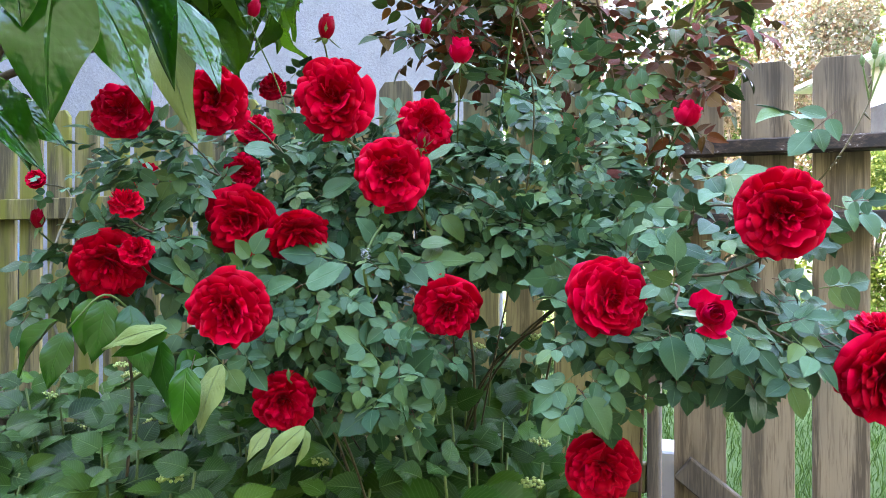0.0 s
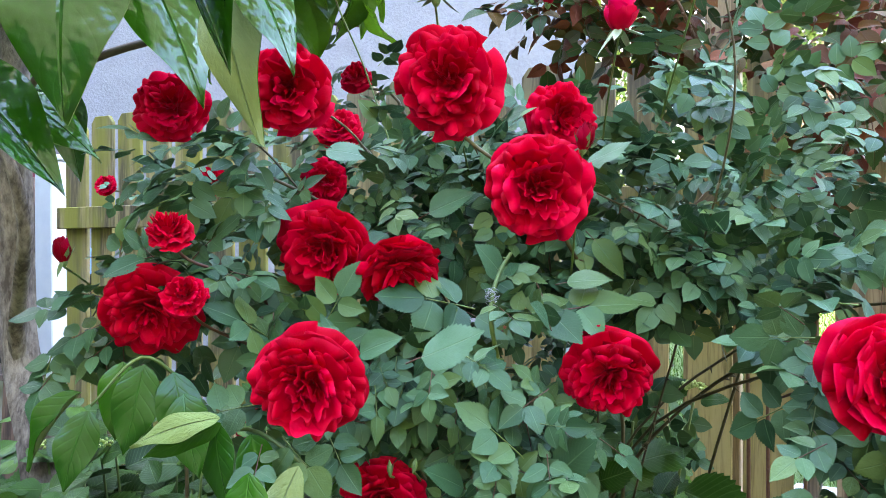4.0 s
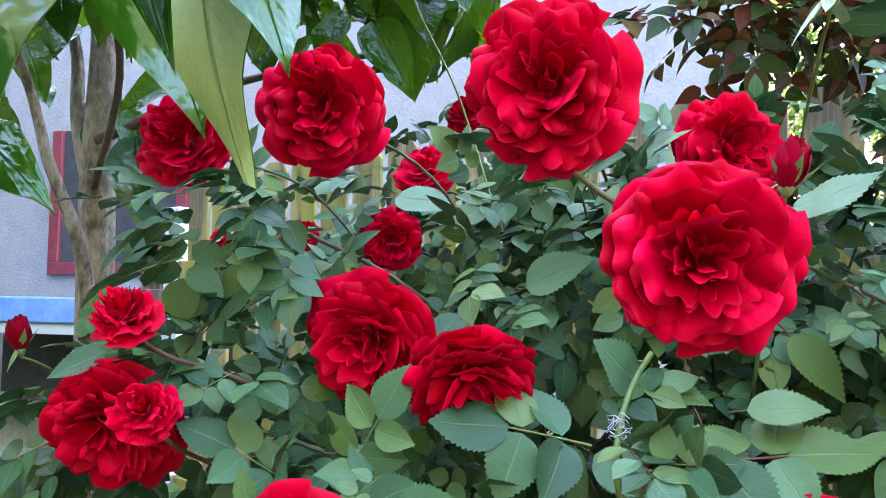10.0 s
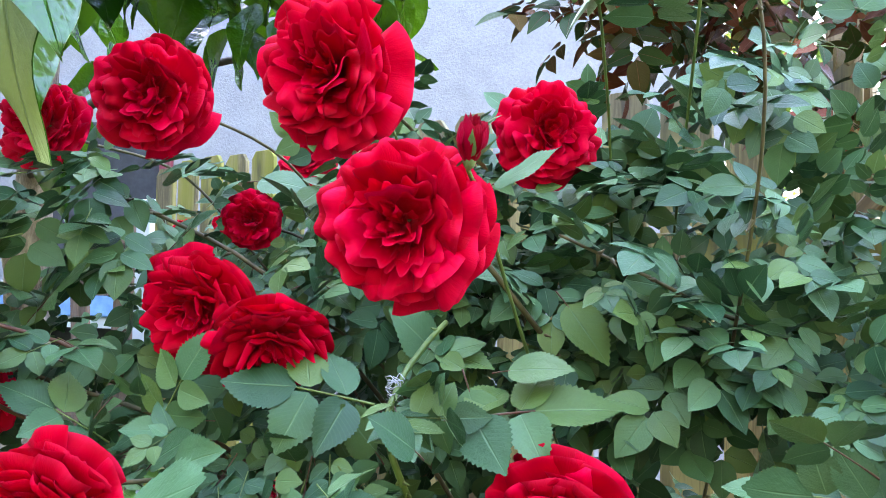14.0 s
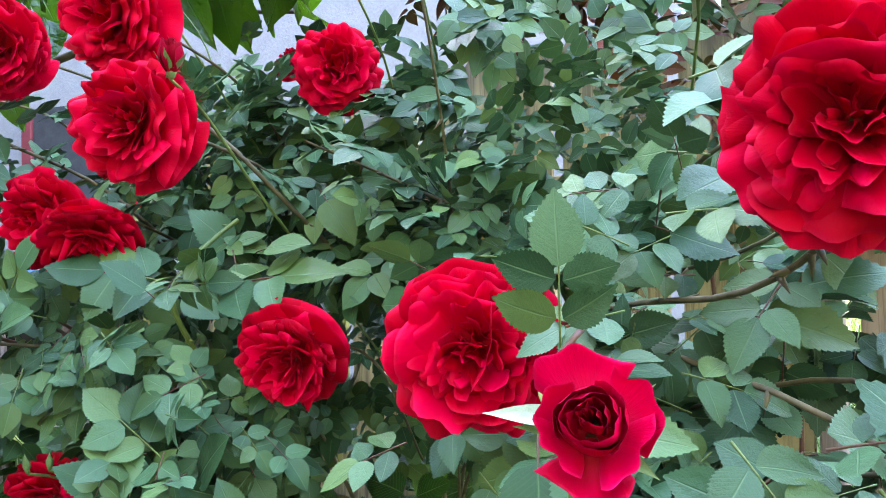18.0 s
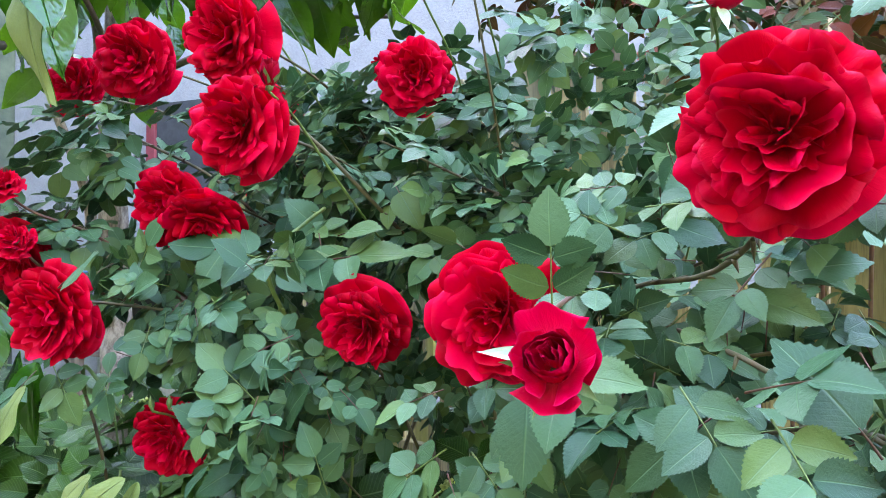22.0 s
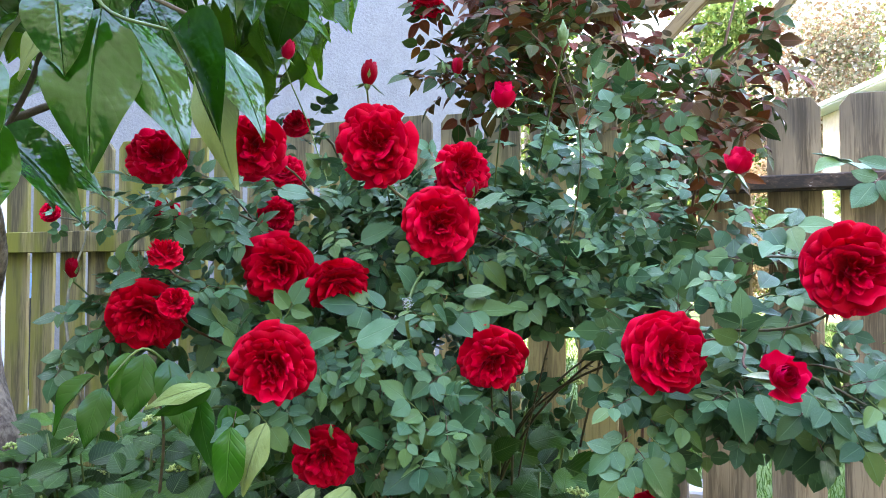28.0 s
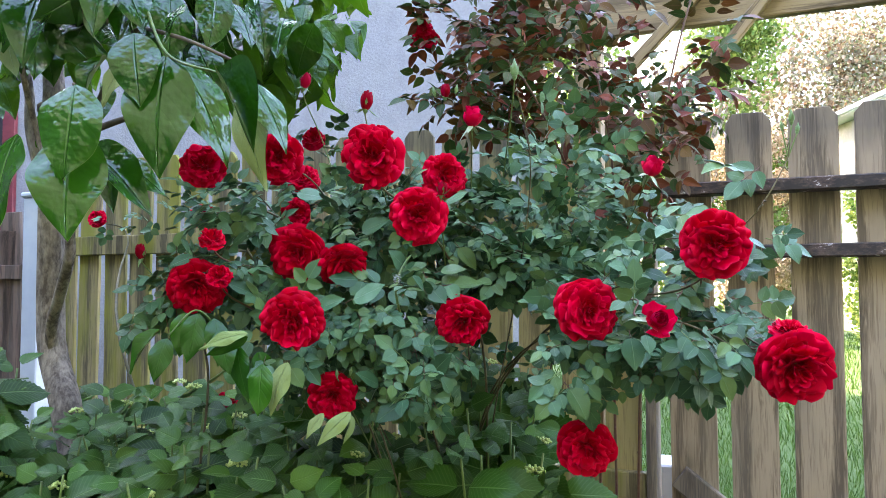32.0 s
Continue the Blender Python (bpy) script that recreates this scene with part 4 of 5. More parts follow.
for i, (p, f, r, fl) in enumerate(BL):
    bloom(bush, p, f, r * 0.91, 20 + i, flat=fl)
    z = Vector(f).normalized()
    a = Vector(p) - z * r * 0.62 * fl
    core = Vector((p[0] * 0.75 + 0.02, 1.45, p[2] - 0.16)) if p[0] < 0.15 else Vector((0.30, p[1] + 0.22, max(1.0, p[2] - 0.04)))
    line = bend(a, a - z * 0.03 + Vector((0, 0.02, 0)), a.lerp(core, 0.4) + Vector((0, 0.06, 0.03)), core)
    cane(bush, line[:6], 0.0018, 0.0022, mat_stem, "stem")
    cane(bush, line[5:], 0.0018, 0.0016)
for p, up, h, op, green in (
        ((-0.180, 1.139, 1.520), (0.1, -0.1, 1), 0.038, 0, False),
        ((0.028, 1.217, 1.502), (0.05, -0.15, 1), 0.040, 1, False),
        ((0.360, 1.125, 1.386), (0.42, -0.2, 1), 0.038, 1, False),
        ((-0.618, 1.143, 1.232), (-0.1, -0.1, 1), 0.030, 0, False),
        ((-0.030, 1.040, 1.340), (0.2, -0.2, 1), 0.027, 0, False),
        ((0.107, 1.102, 1.572), (0.0, 0, 1), 0.036, 0, True),
        ((0.569, 0.985, 1.455), (0.0, 0, 1), 0.024, 0, True),
        ((0.578, 0.985, 1.438), (0.15, 0, 1), 0.018, 0, True),
        ((0.553, 0.985, 1.443), (-0.1, 0, 1), 0.016, 0, True),
        ((-0.355, 1.386, 1.630), (0.3, 0, 1), 0.036, 0, False),
        ((-0.225, 1.09, 1.012), (0.0, -0.2, 1), 0.016, 0, True),
        ((-0.20, 1.09, 1.016), (0.2, -0.2, 1), 0.015, 0, True)):
    bud(bush, p, up, h * 0.92, int(abs(p[0]) * 1000), op, green=green)
    u = Vector(up).normalized()
    a = Vector(p) - u * h * 0.2
    if p[0] > 0.5:
        cane(bush, bend(a, a.lerp(Vector((0.562, 0.985, 1.395)), 0.5), (0.562, 0.985, 1.395)), 0.0012, 0.0016, mat_stem, "stem")
        continue
    cane(bush, bend(a, a + Vector((0, 0.045, -0.02)), Vector((p[0] * 0.95, p[1] + 0.15, p[2] - 0.10)), Vector((p[0] * 0.75, 1.5, p[2] - 0.30))), 0.0014, 0.0014, mat_stem, "stem")
for p, f, r in (((-0.456, 1.069, 1.275), (0.1, -0.55, 1), 0.021), ((-0.442, 1.075, 1.203), (0.25, -0.9, 0.5), 0.021)):
    bloom(bush, p, f, r, int(1000 * r + p[2] * 100), flat=1.5, full=0.7, name="small_bloom", label="small half-open red rose")
    cane(bush, bend(Vector(p) - Vector(f) * 0.015, Vector(p) + Vector((0, 0.05, -0.04)), (p[0] * 0.9, 1.2, p[2] - 0.08), (-0.35, 1.4, 1.05)), 0.0016, 0.0024, mat_redstem, "stem")
half = put("half_open_bloom", CALYX, bush, Matrix.Translation((0.302, 0.838, 1.126)) @ Vector((0.05, -0.93, 0.36)).to_track_quat("Z", "Y").to_matrix().to_4x4() @ Matrix.Diagonal((0.024, 0.024, 0.024, 1)), "half-open pinkish red rose")
CUP = [petal_geo(r_, z_, h_, c_, 0.19, p_, bulge=1.05, low=-0.35).mesh("petal", mat_half) for r_, z_, h_, c_, p_ in ((0.98, 0.16, 0.80, 0.22, 0.4), (0.92, 0.30, 0.85, 0.18, 2.0), (0.84, 0.42, 0.80, 0.24, 4.1))]
for k, (turn, size) in enumerate(((100, 1.15), (20, 1.05), (-35, 1.0), (-95, 1.05), (160, 0.8), (215, 0.85))):
    put("petal", CUP[k % 3], half, pose(0, 0, 0, 0, 0, turn) @ Matrix.Diagonal((size, size, size, 1)))
HEART = [bud_petal(t, o, k, h, mat_half, 1.2) for t, o, k, h in ((0.2, 0.5, 0, 0.86), (2.3, 0.35, 0, 0.92), (4.4, 0.4, 0, 0.90), (1.2, 0.2, 1, 0.96), (3.3, 0.15, 1, 1.0), (5.4, 0.2, 1, 0.97), (0.5, 0.1, 3, 1.0), (2.6, 0.05, 3, 1.02), (4.6, 0.05, 4, 1.0), (0.9, 0.0, 4, 1.02), (2.9, 0.0, 5, 0.98), (5.0, 0.0, 5, 1.0), (1.9, 0.0, 6, 0.96), (4.2, 0.0, 6, 0.97))]
for k, me in enumerate(HEART):
    put("petal", me, half, pose(0.02, 0.05, -0.52, 5 * math.sin(3.1 * k), 5 * math.cos(2.3 * k), 0) @ Matrix.Diagonal((1.45, 1.45, 1.0, 1)))
for k in range(5):
    put("sepal", SEPAL, half, pose(0, 0, -0.45, 0, 0, 72 * k + 36) @ frame_of((0.1, 0, 0), (1, 0, -0.2), (0, 0, 1), 1.15))
line = bend((0.292, 0.852, 1.118), (0.276, 0.885, 1.133), (0.29, 0.93, 1.155), (0.26, 1.05, 1.14), (0.22, 1.3, 1.05))
cane(bush, line[:6], 0.0014, 0.0015, mat_stem, "stem")
cane(bush, line[5:], 0.0015, 0.0018, mat_redstem, "stem")

for pts, r0, r1 in (
        (((0.02, 1.62, 0.02), (0.0, 1.55, 0.5), (-0.1, 1.45, 0.95), (-0.28, 1.32, 1.25), (-0.45, 1.25, 1.36)), 0.011, 0.005),
        (((0.05, 1.60, 0.02), (0.06, 1.5, 0.6), (0.05, 1.38, 1.05), (-0.05, 1.2, 1.28), (-0.15, 1.15, 1.37)), 0.011, 0.005),
        (((0.07, 1.62, 0.02), (0.06, 1.5, 0.7), (0.12, 1.3, 1.16), (0.14, 1.15, 1.40), (0.11, 1.11, 1.56)), 0.007, 0.0025),
        (((0.04, 1.62, 0.02), (0.03, 1.55, 0.75), (0.20, 1.3, 1.10), (0.36, 1.02, 1.12), (0.50, 0.95, 1.05)), 0.010, 0.004)):
    cane(bush, bend(*pts), r0 * 0.30, r1 * 0.42, thorns=24)
for pts, r0, r1 in (
        (((0.03, 1.62, 0.02), (0.05, 1.52, 0.85), (0.24, 1.2, 1.12), (0.37, 0.97, 1.17), (0.41, 0.90, 1.21)), 0.009, 0.004),
        (((0.0, 1.64, 0.02), (0.04, 1.6, 0.8), (0.25, 1.42, 1.12), (0.40, 1.15, 1.2), (0.49, 1.0, 1.28), (0.555, 0.985, 1.38), (0.566, 0.985, 1.43)), 0.009, 0.002),
        (((-0.04, 1.62, 0.02), (-0.15, 1.4, 0.7), (-0.28, 1.25, 1.08), (-0.45, 1.18, 1.18), (-0.58, 1.15, 1.20)), 0.010, 0.004),
        (((-0.02, 1.60, 0.02), (-0.1, 1.35, 0.6), (-0.16, 1.2, 0.9), (-0.22, 1.14, 0.98)), 0.009, 0.004),
        (((0.0, 1.2, 1.31), (0.1, 1.24, 1.26), (0.22, 1.35, 1.18), (0.2, 1.5, 0.9)), 0.004, 0.006)):
    cane(bush, bend(*pts), r0 * 0.30, r1 * 0.42, thorns=24)

fol = Foliage([(p, r * 1.2) for p, f, r, fl in BL] + [((0.299, 0.831, 1.128), 0.036), ((-0.456, 1.06, 1.27), 0.02), ((0.36, 1.12, 1.40), 0.02), ((0.028, 1.21, 1.52), 0.02)])
fol.leaf((0.444, 0.885, 1.094), (0.408, 0.887, 1.140), single=True)
fol.leaf((-0.351, 1.159, 1.127), (-0.425, 1.107, 1.196))
fol.leaf((-0.323, 1.151, 1.136), (-0.271, 1.135, 1.230))
fol.leaf((-0.124, 1.191, 1.171), (-0.240, 1.130, 1.208))
fol.leaf((-0.100, 1.157, 1.166), (0.045, 1.172, 1.199))
fol.leaf((-0.107, 1.235, 1.216), (-0.055, 1.226, 1.205), single=True)
fol.leaf((-0.110, 1.245, 1.211), (-0.133, 1.210, 1.252), single=True)
fol.leaf((0.001, 1.243, 1.256), (0.036, 1.232, 1.210), single=True)
fol.leaf((-0.023, 1.074, 1.332), (0.021, 1.061, 1.348), single=True)
fol.leaf((-0.202, 1.254, 1.291), (-0.144, 1.245, 1.317), single=True)
fol.leaf((-0.493, 1.184, 1.221), (-0.425, 1.174, 1.293))
fol.leaf((-0.399, 1.259, 1.294), (-0.342, 1.247, 1.345))
fol.leaf((-0.290, 1.114, 1.135), (-0.249, 1.099, 1.162), single=True)
fol.leaf((-0.257, 1.092, 1.136), (-0.215, 1.077, 1.160), single=True)
fol.leaf((-0.197, 1.162, 1.132), (-0.203, 1.133, 1.166), single=True)
fol.leaf((-0.145, 1.198, 1.136), (-0.164, 1.165, 1.178), single=True)
fol.leaf((-0.258, 1.260, 1.265), (-0.279, 1.230, 1.247), single=True)
fol.leaf((-0.218, 1.262, 1.266), (-0.187, 1.247, 1.248), single=True)
fol.leaf((-0.369, 1.387, 1.389), (-0.304, 1.381, 1.386), single=True)
fol.leaf((0.280, 0.919, 1.134), (0.284, 0.891, 1.217))
fol.leaf((0.326, 0.994, 1.126), (0.399, 1.001, 1.109))
fol.leaf((0.302, 0.897, 1.109), (0.340, 0.887, 1.112), single=True)
fol.leaf((0.293, 0.882, 1.101), (0.294, 0.857, 1.075), single=True)
fol.leaf((0.383, 1.030, 1.152), (0.436, 1.027, 1.141), single=True)
fol.leaf((0.428, 1.092, 1.188), (0.459, 1.081, 1.157), single=True)
fol.leaf((0.340, 1.052, 1.205), (0.292, 1.005, 1.186))
fol.leaf((0.333, 1.049, 1.205), (0.372, 1.041, 1.187), single=True)
fol.leaf((0.423, 0.935, 1.085), (0.382, 0.896, 1.085))
fol.leaf((0.436, 0.990, 1.084), (0.410, 0.951, 1.107), single=True)
fol.leaf((0.395, 1.132, 1.184), (0.433, 1.123, 1.176), single=True)
fol.leaf((0.355, 1.082, 1.176), (0.305, 1.033, 1.182))
fol.leaf((0.413, 1.086, 1.168), (0.467, 1.083, 1.183), single=True)
fol.leaf((0.367, 1.067, 1.122), (0.341, 1.030, 1.106), single=True)
fol.leaf((0.420, 1.091, 1.122), (0.418, 1.065, 1.077), single=True)
fol.leaf((0.360, 0.991, 1.275), (0.332, 0.958, 1.265), single=True)
fol.leaf((0.366, 1.015, 1.235), (0.337, 0.981, 1.221), single=True)
fol.leaf((0.186, 1.048, 1.071), (0.192, 1.025, 1.054), single=True)
fol.leaf((-0.036, 1.186, 1.207), (0.014, 1.176, 1.214), single=True)
fol.leaf((-0.141, 1.207, 1.165), (-0.097, 1.196, 1.142), single=True)
fol.leaf((-0.172, 0.936, 1.157), (-0.117, 0.925, 1.178), single=True)
fol.leaf((-0.064, 1.178, 1.193), (-0.041, 1.164, 1.138), single=True)
fol.leaf((-0.062, 1.047, 1.173), (-0.077, 1.018, 1.197), single=True)
fol.leaf((0.182, 0.996, 1.081), (0.119, 0.974, 1.059))
fol.leaf((0.184, 0.998, 1.039), (0.115, 0.977, 0.991))
fol.leaf((0.187, 0.998, 1.039), (0.242, 0.975, 0.991))
fol.leaf((0.187, 0.979, 1.013), (0.125, 0.958, 0.963))
fol.leaf((0.187, 0.979, 1.005), (0.217, 0.957, 0.960), single=True)
fol.leaf((0.211, 0.996, 1.069), (0.264, 0.974, 1.021))
fol.leaf((0.272, 0.894, 1.096), (0.275, 0.872, 1.048), single=True)
fol.leaf((0.349, 0.920, 1.113), (0.397, 0.870, 1.059))
fol.leaf((0.398, 0.922, 1.109), (0.319, 0.902, 1.048))
fol.leaf((0.382, 0.901, 1.103), (0.444, 0.846, 1.135))
fol.leaf((0.395, 0.903, 1.081), (0.416, 0.852, 1.013))
fol.leaf((0.398, 0.875, 1.108), (0.440, 0.820, 1.053))
fol.leaf((0.333, 1.028, 1.292), (0.422, 0.959, 1.308))
fol.leaf((0.319, 0.989, 1.191), (0.261, 0.965, 1.222))
fol.leaf((0.318, 0.971, 1.162), (0.250, 0.948, 1.150))
fol.leaf((0.526, 0.978, 1.389), (0.444, 0.958, 1.330))
fol.leaf((0.524, 1.064, 1.388), (0.431, 1.005, 1.393))
fol.leaf((-0.574, 1.118, 1.186), (-0.648, 1.091, 1.179))
fol.leaf((-0.541, 1.119, 1.170), (-0.614, 1.093, 1.137))
fol.leaf((-0.533, 1.120, 1.153), (-0.586, 1.094, 1.109))
fol.leaf((-0.508, 1.120, 1.236), (-0.545, 1.095, 1.219), single=True)
fol.leaf((-0.005, 1.111, 0.929), (-0.020, 1.086, 1.014))
fol.leaf((-0.149, 1.105, 0.994), (-0.185, 1.079, 1.022), single=True)
fol.leaf((-0.076, 1.098, 1.019), (-0.144, 1.071, 1.094))
fol.leaf((-0.053, 1.099, 1.011), (-0.020, 1.076, 1.055), single=True)
fol.leaf((-0.100, 1.097, 0.964), (-0.152, 1.071, 0.938), single=True)
fol.leaf((-0.084, 1.098, 0.964), (-0.067, 1.074, 0.938), single=True)
fol.leaf((-0.045, 1.099, 0.956), (-0.013, 1.076, 0.946), single=True)
fol.leaf((-0.123, 1.086, 1.045), (-0.097, 1.063, 1.002), single=True)
fol.clump(-0.429, 1.250, 1.347, 0.142, 0.100, 0.061, 87)
fol.clump(-0.573, 1.160, 1.166, 0.066, 0.050, 0.044, 20)
fol.clump(-0.454, 1.240, 1.210, 0.122, 0.100, 0.075, 80)
fol.clump(-0.230, 1.360, 1.324, 0.195, 0.120, 0.103, 211, size=0.064)
fol.clump(-0.200, 1.180, 1.147, 0.143, 0.090, 0.071, 162, size=0.064)
fol.clump(-0.107, 1.140, 1.046, 0.103, 0.080, 0.073, 146, size=0.064)
fol.clump(0.006, 1.300, 1.240, 0.147, 0.100, 0.074, 146, size=0.064)
fol.clump(0.176, 1.320, 1.311, 0.180, 0.100, 0.100, 124, size=0.064)
fol.clump(0.158, 1.260, 1.215, 0.133, 0.080, 0.048, 130, size=0.064)
fol.clump(0.258, 1.080, 1.127, 0.094, 0.090, 0.065, 82)
fol.clump(0.367, 1.000, 1.186, 0.091, 0.080, 0.076, 92, size=0.068)
fol.clump(0.379, 1.010, 1.079, 0.092, 0.080, 0.042, 80, size=0.068)
fol.clump(0.464, 0.950, 1.086, 0.050, 0.040, 0.036, 30)
fol.clump(0.506, 1.020, 1.262, 0.046, 0.040, 0.023, 10)
fol.clump(0.213, 1.060, 1.017, 0.044, 0.030, 0.056, 22)
fol.clump(0.066, 1.320, 1.435, 0.110, 0.100, 0.055, 28)
fol.clump(0.231, 1.350, 1.456, 0.112, 0.120, 0.087, 30)
fol.clump(-0.336, 1.100, 1.068, 0.050, 0.060, 0.029, 9)
fol.clump(-0.113, 1.120, 0.981, 0.072, 0.050, 0.038, 42, size=0.064)
fol.clump(-0.333, 1.550, 1.225, 0.375, 0.100, 0.176, 212)
fol.clump(0.237, 1.600, 1.290, 0.290, 0.100, 0.113, 120)
fol.clump(0.021, 1.720, 0.941, 0.221, 0.080, 0.143, 64)
fol.clump(-0.22, 1.45, 1.40, 0.24, 0.10, 0.05, 95)
fol.clump(-0.05, 1.42, 1.36, 0.14, 0.08, 0.05, 50)
fol.clump(0.45, 1.04, 1.15, 0.07, 0.04, 0.06, 40, size=0.072)
fol.clump(0.43, 1.06, 1.06, 0.08, 0.04, 0.04, 26, size=0.072)
fol.clump(0.20, 1.46, 1.50, 0.16, 0.12, 0.07, 26)
fol.clump(0.04, 1.50, 1.42, 0.14, 0.10, 0.06, 18)
fol.clump(0.40, 1.30, 1.33, 0.13, 0.10, 0.07, 24)
fol.clump(-0.10, 1.52, 1.06, 0.18, 0.08, 0.15, 90)
fol.clump(-0.35, 1.50, 1.02, 0.20, 0.08, 0.12, 80)
fol.clump(0.452, 1.12, 1.165, 0.034, 0.05, 0.045, 26, size=0.07)
fol.make(bush, 430, mat_rose_leaf, mat_rose_leaf_far, "dense blue-green rose leaves")

# a long pale sepal, a spent hip and a loop of grey twine on the canes
put("sepal", leaflet_geo(0.26, 12, 4, 0.35, 0.1, 0.0, 0.35, sharp=1.3).mesh("sepal", mat_pale_sepal), half, frame_of((-0.3, 0.1, -0.45), (-1.0, 0.1, 0.1), (0, 0.3, 1), 1.5), "pale green sepal")
hip = put("spent_hip", Geo().tube([(0, 0, 0), (0, 0, 0.35), (0, 0, 0.7), (0, 0, 0.85)], [0.08, 0.20, 0.24, 0.10], 10).mesh("spent_hip", mat_spent), bush, frame_of((-0.108, 1.14, 1.157), (-0.7, -0.3, -0.5), (0, -1, 0.2), 0.016), "pinkish spent rose hip")
for k in range(5):
    put("sepal", SEPAL, hip, pose(0, 0, 0.8, 0, 0, 72 * k) @ frame_of((0.08, 0, 0), (1, 0, 0.7), (0, 0, 1), 0.9))
tie = Geo()
_tr = random.Random(4)
for k in range(7):
    c = Vector((-0.121, 1.175, 1.185 + 0.0022 * k))
    tie.tube([c + Vector((math.cos(a) * (0.004 + 0.005 * _tr.random()), math.sin(a) * 0.005, 0.006 * math.sin(2 * a + k) * _tr.random())) for a in [0.7 * i for i in range(9)]], 0.0004, 4)
put("twine", tie.mesh("twine", mat_twine), bush, label="loop of grey twine")
cane(bush, bend((-0.10, 1.24, 1.24), (-0.112, 1.215, 1.22), (-0.121, 1.178, 1.19), (-0.12, 1.16, 1.15), (-0.10, 1.22, 1.05)), 0.0024, 0.0028, mat_stem, thorns=10)

# ---- the climbing rose on the arbor, with young red leaves ----
climber = thing("climbing_rose", "climbing rose with dark red young leaves on the arbor", "climbing rose", pose(0, 0, 0))
for pts in (((0.5, 2.15, 0.02), (0.48, 2.1, 1.0), (0.45, 1.95, 1.6), (0.3, 1.9, 2.1), (0.1, 1.95, 2.4)),
            ((0.55, 2.15, 0.02), (0.55, 2.0, 1.1), (0.55, 1.75, 1.6), (0.65, 1.75, 2.0), (0.8, 1.9, 2.25)),
            ((0.45, 2.15, 0.02), (0.4, 2.0, 1.2), (0.25, 1.75, 1.6), (0.1, 1.7, 1.8), (-0.05, 1.65, 1.68))):
    cane(climber, bend(*pts), 0.005, 0.0018, mat_redstem, thorns=30)
cf = Foliage()
UPRIGHT = (0.0, -0.45, 0.85)
for x, y, z, rx, ry, rz, n, size in (
        (0.432, 1.650, 1.563, 0.185, 0.150, 0.125, 62, 0.10), (0.583, 1.750, 1.704, 0.116, 0.120, 0.129, 26, 0.12), (0.200, 1.850, 1.775, 0.210, 0.150, 0.122, 95, 0.105),
        (0.268, 1.950, 2.056, 0.270, 0.180, 0.162, 120, 0.11), (0.022, 1.780, 1.726, 0.121, 0.080, 0.081, 45, 0.11), (0.023, 1.900, 1.963, 0.129, 0.100, 0.115, 60, 0.11),
        (0.370, 1.550, 1.412, 0.139, 0.100, 0.080, 15, 0.10), (0.22, 2.05, 1.85, 0.22, 0.08, 0.20, 70, 0.12), (0.52, 1.95, 1.50, 0.12, 0.08, 0.12, 18, 0.11), (0.68, 1.95, 1.85, 0.12, 0.12, 0.14, 18, 0.12)):
    cf.clump(x, y, z, rx, ry, rz, n, size=size, up=UPRIGHT, spread=0.45)
cf.make(climber, 60, mat_young_leaf_one, mat_young_leaf, "dark red-brown young rose leaves", shapes=POINTED, low=POINTED_LOW)
bud(climber, (-0.038, 1.624, 1.665), (0.1, 0, 1), 0.036, 5, 0)
bud(climber, (-0.065, 1.63, 1.675), (-0.2, 0, 1), 0.022, 6, 0, green=True)
bud(climber, (-0.01, 1.63, 1.68), (0.2, 0, 1), 0.022, 7, 0, green=True)
for k, p in enumerate(((-0.11, 1.93, 1.965), (-0.09, 1.94, 1.93), (-0.125, 1.95, 1.93))):
    bloom(climber, p, (0, -1, 0.2), 0.026, 60 + k, full=0.7)

# small roses near the far fence
back = thing("back_rose_bush", "thin rose bush with a few small blooms near the fence", "rose bush", pose(0, 0, 0))
for k, p in enumerate(((-1.64, 3.0, 1.49), (-0.82, 2.03, 1.406), (-0.465, 2.03, 1.65), (-0.77, 2.16, 0.80))):
    bloom(back, p, (0, -0.9, 0.4), 0.036, 80 + k, full=0.7)
    cane(back, bend(Vector(p) + Vector((0, 0.02, -0.02)), Vector(p) + Vector((0.1, 0.1, -0.08)), (p[0] * 0.7, 2.2, max(0.1, p[2] - 0.5)), (-0.8, 2.3, 0.02)), 0.003, 0.006, mat_cane, "stem")
bf = Foliage()
bf.clump(-0.52, 2.03, 1.60, 0.12, 0.08, 0.12, 26, size=0.08)
bf.clump(-0.8, 2.1, 1.35, 0.2, 0.1, 0.15, 24, size=0.08)
bf.clump(-1.45, 2.95, 1.47, 0.15, 0.06, 0.06, 8, size=0.08)
bf.make(back, 20, mat_rose_leaf, mat_rose_leaf_far, "sparse rose leaves")

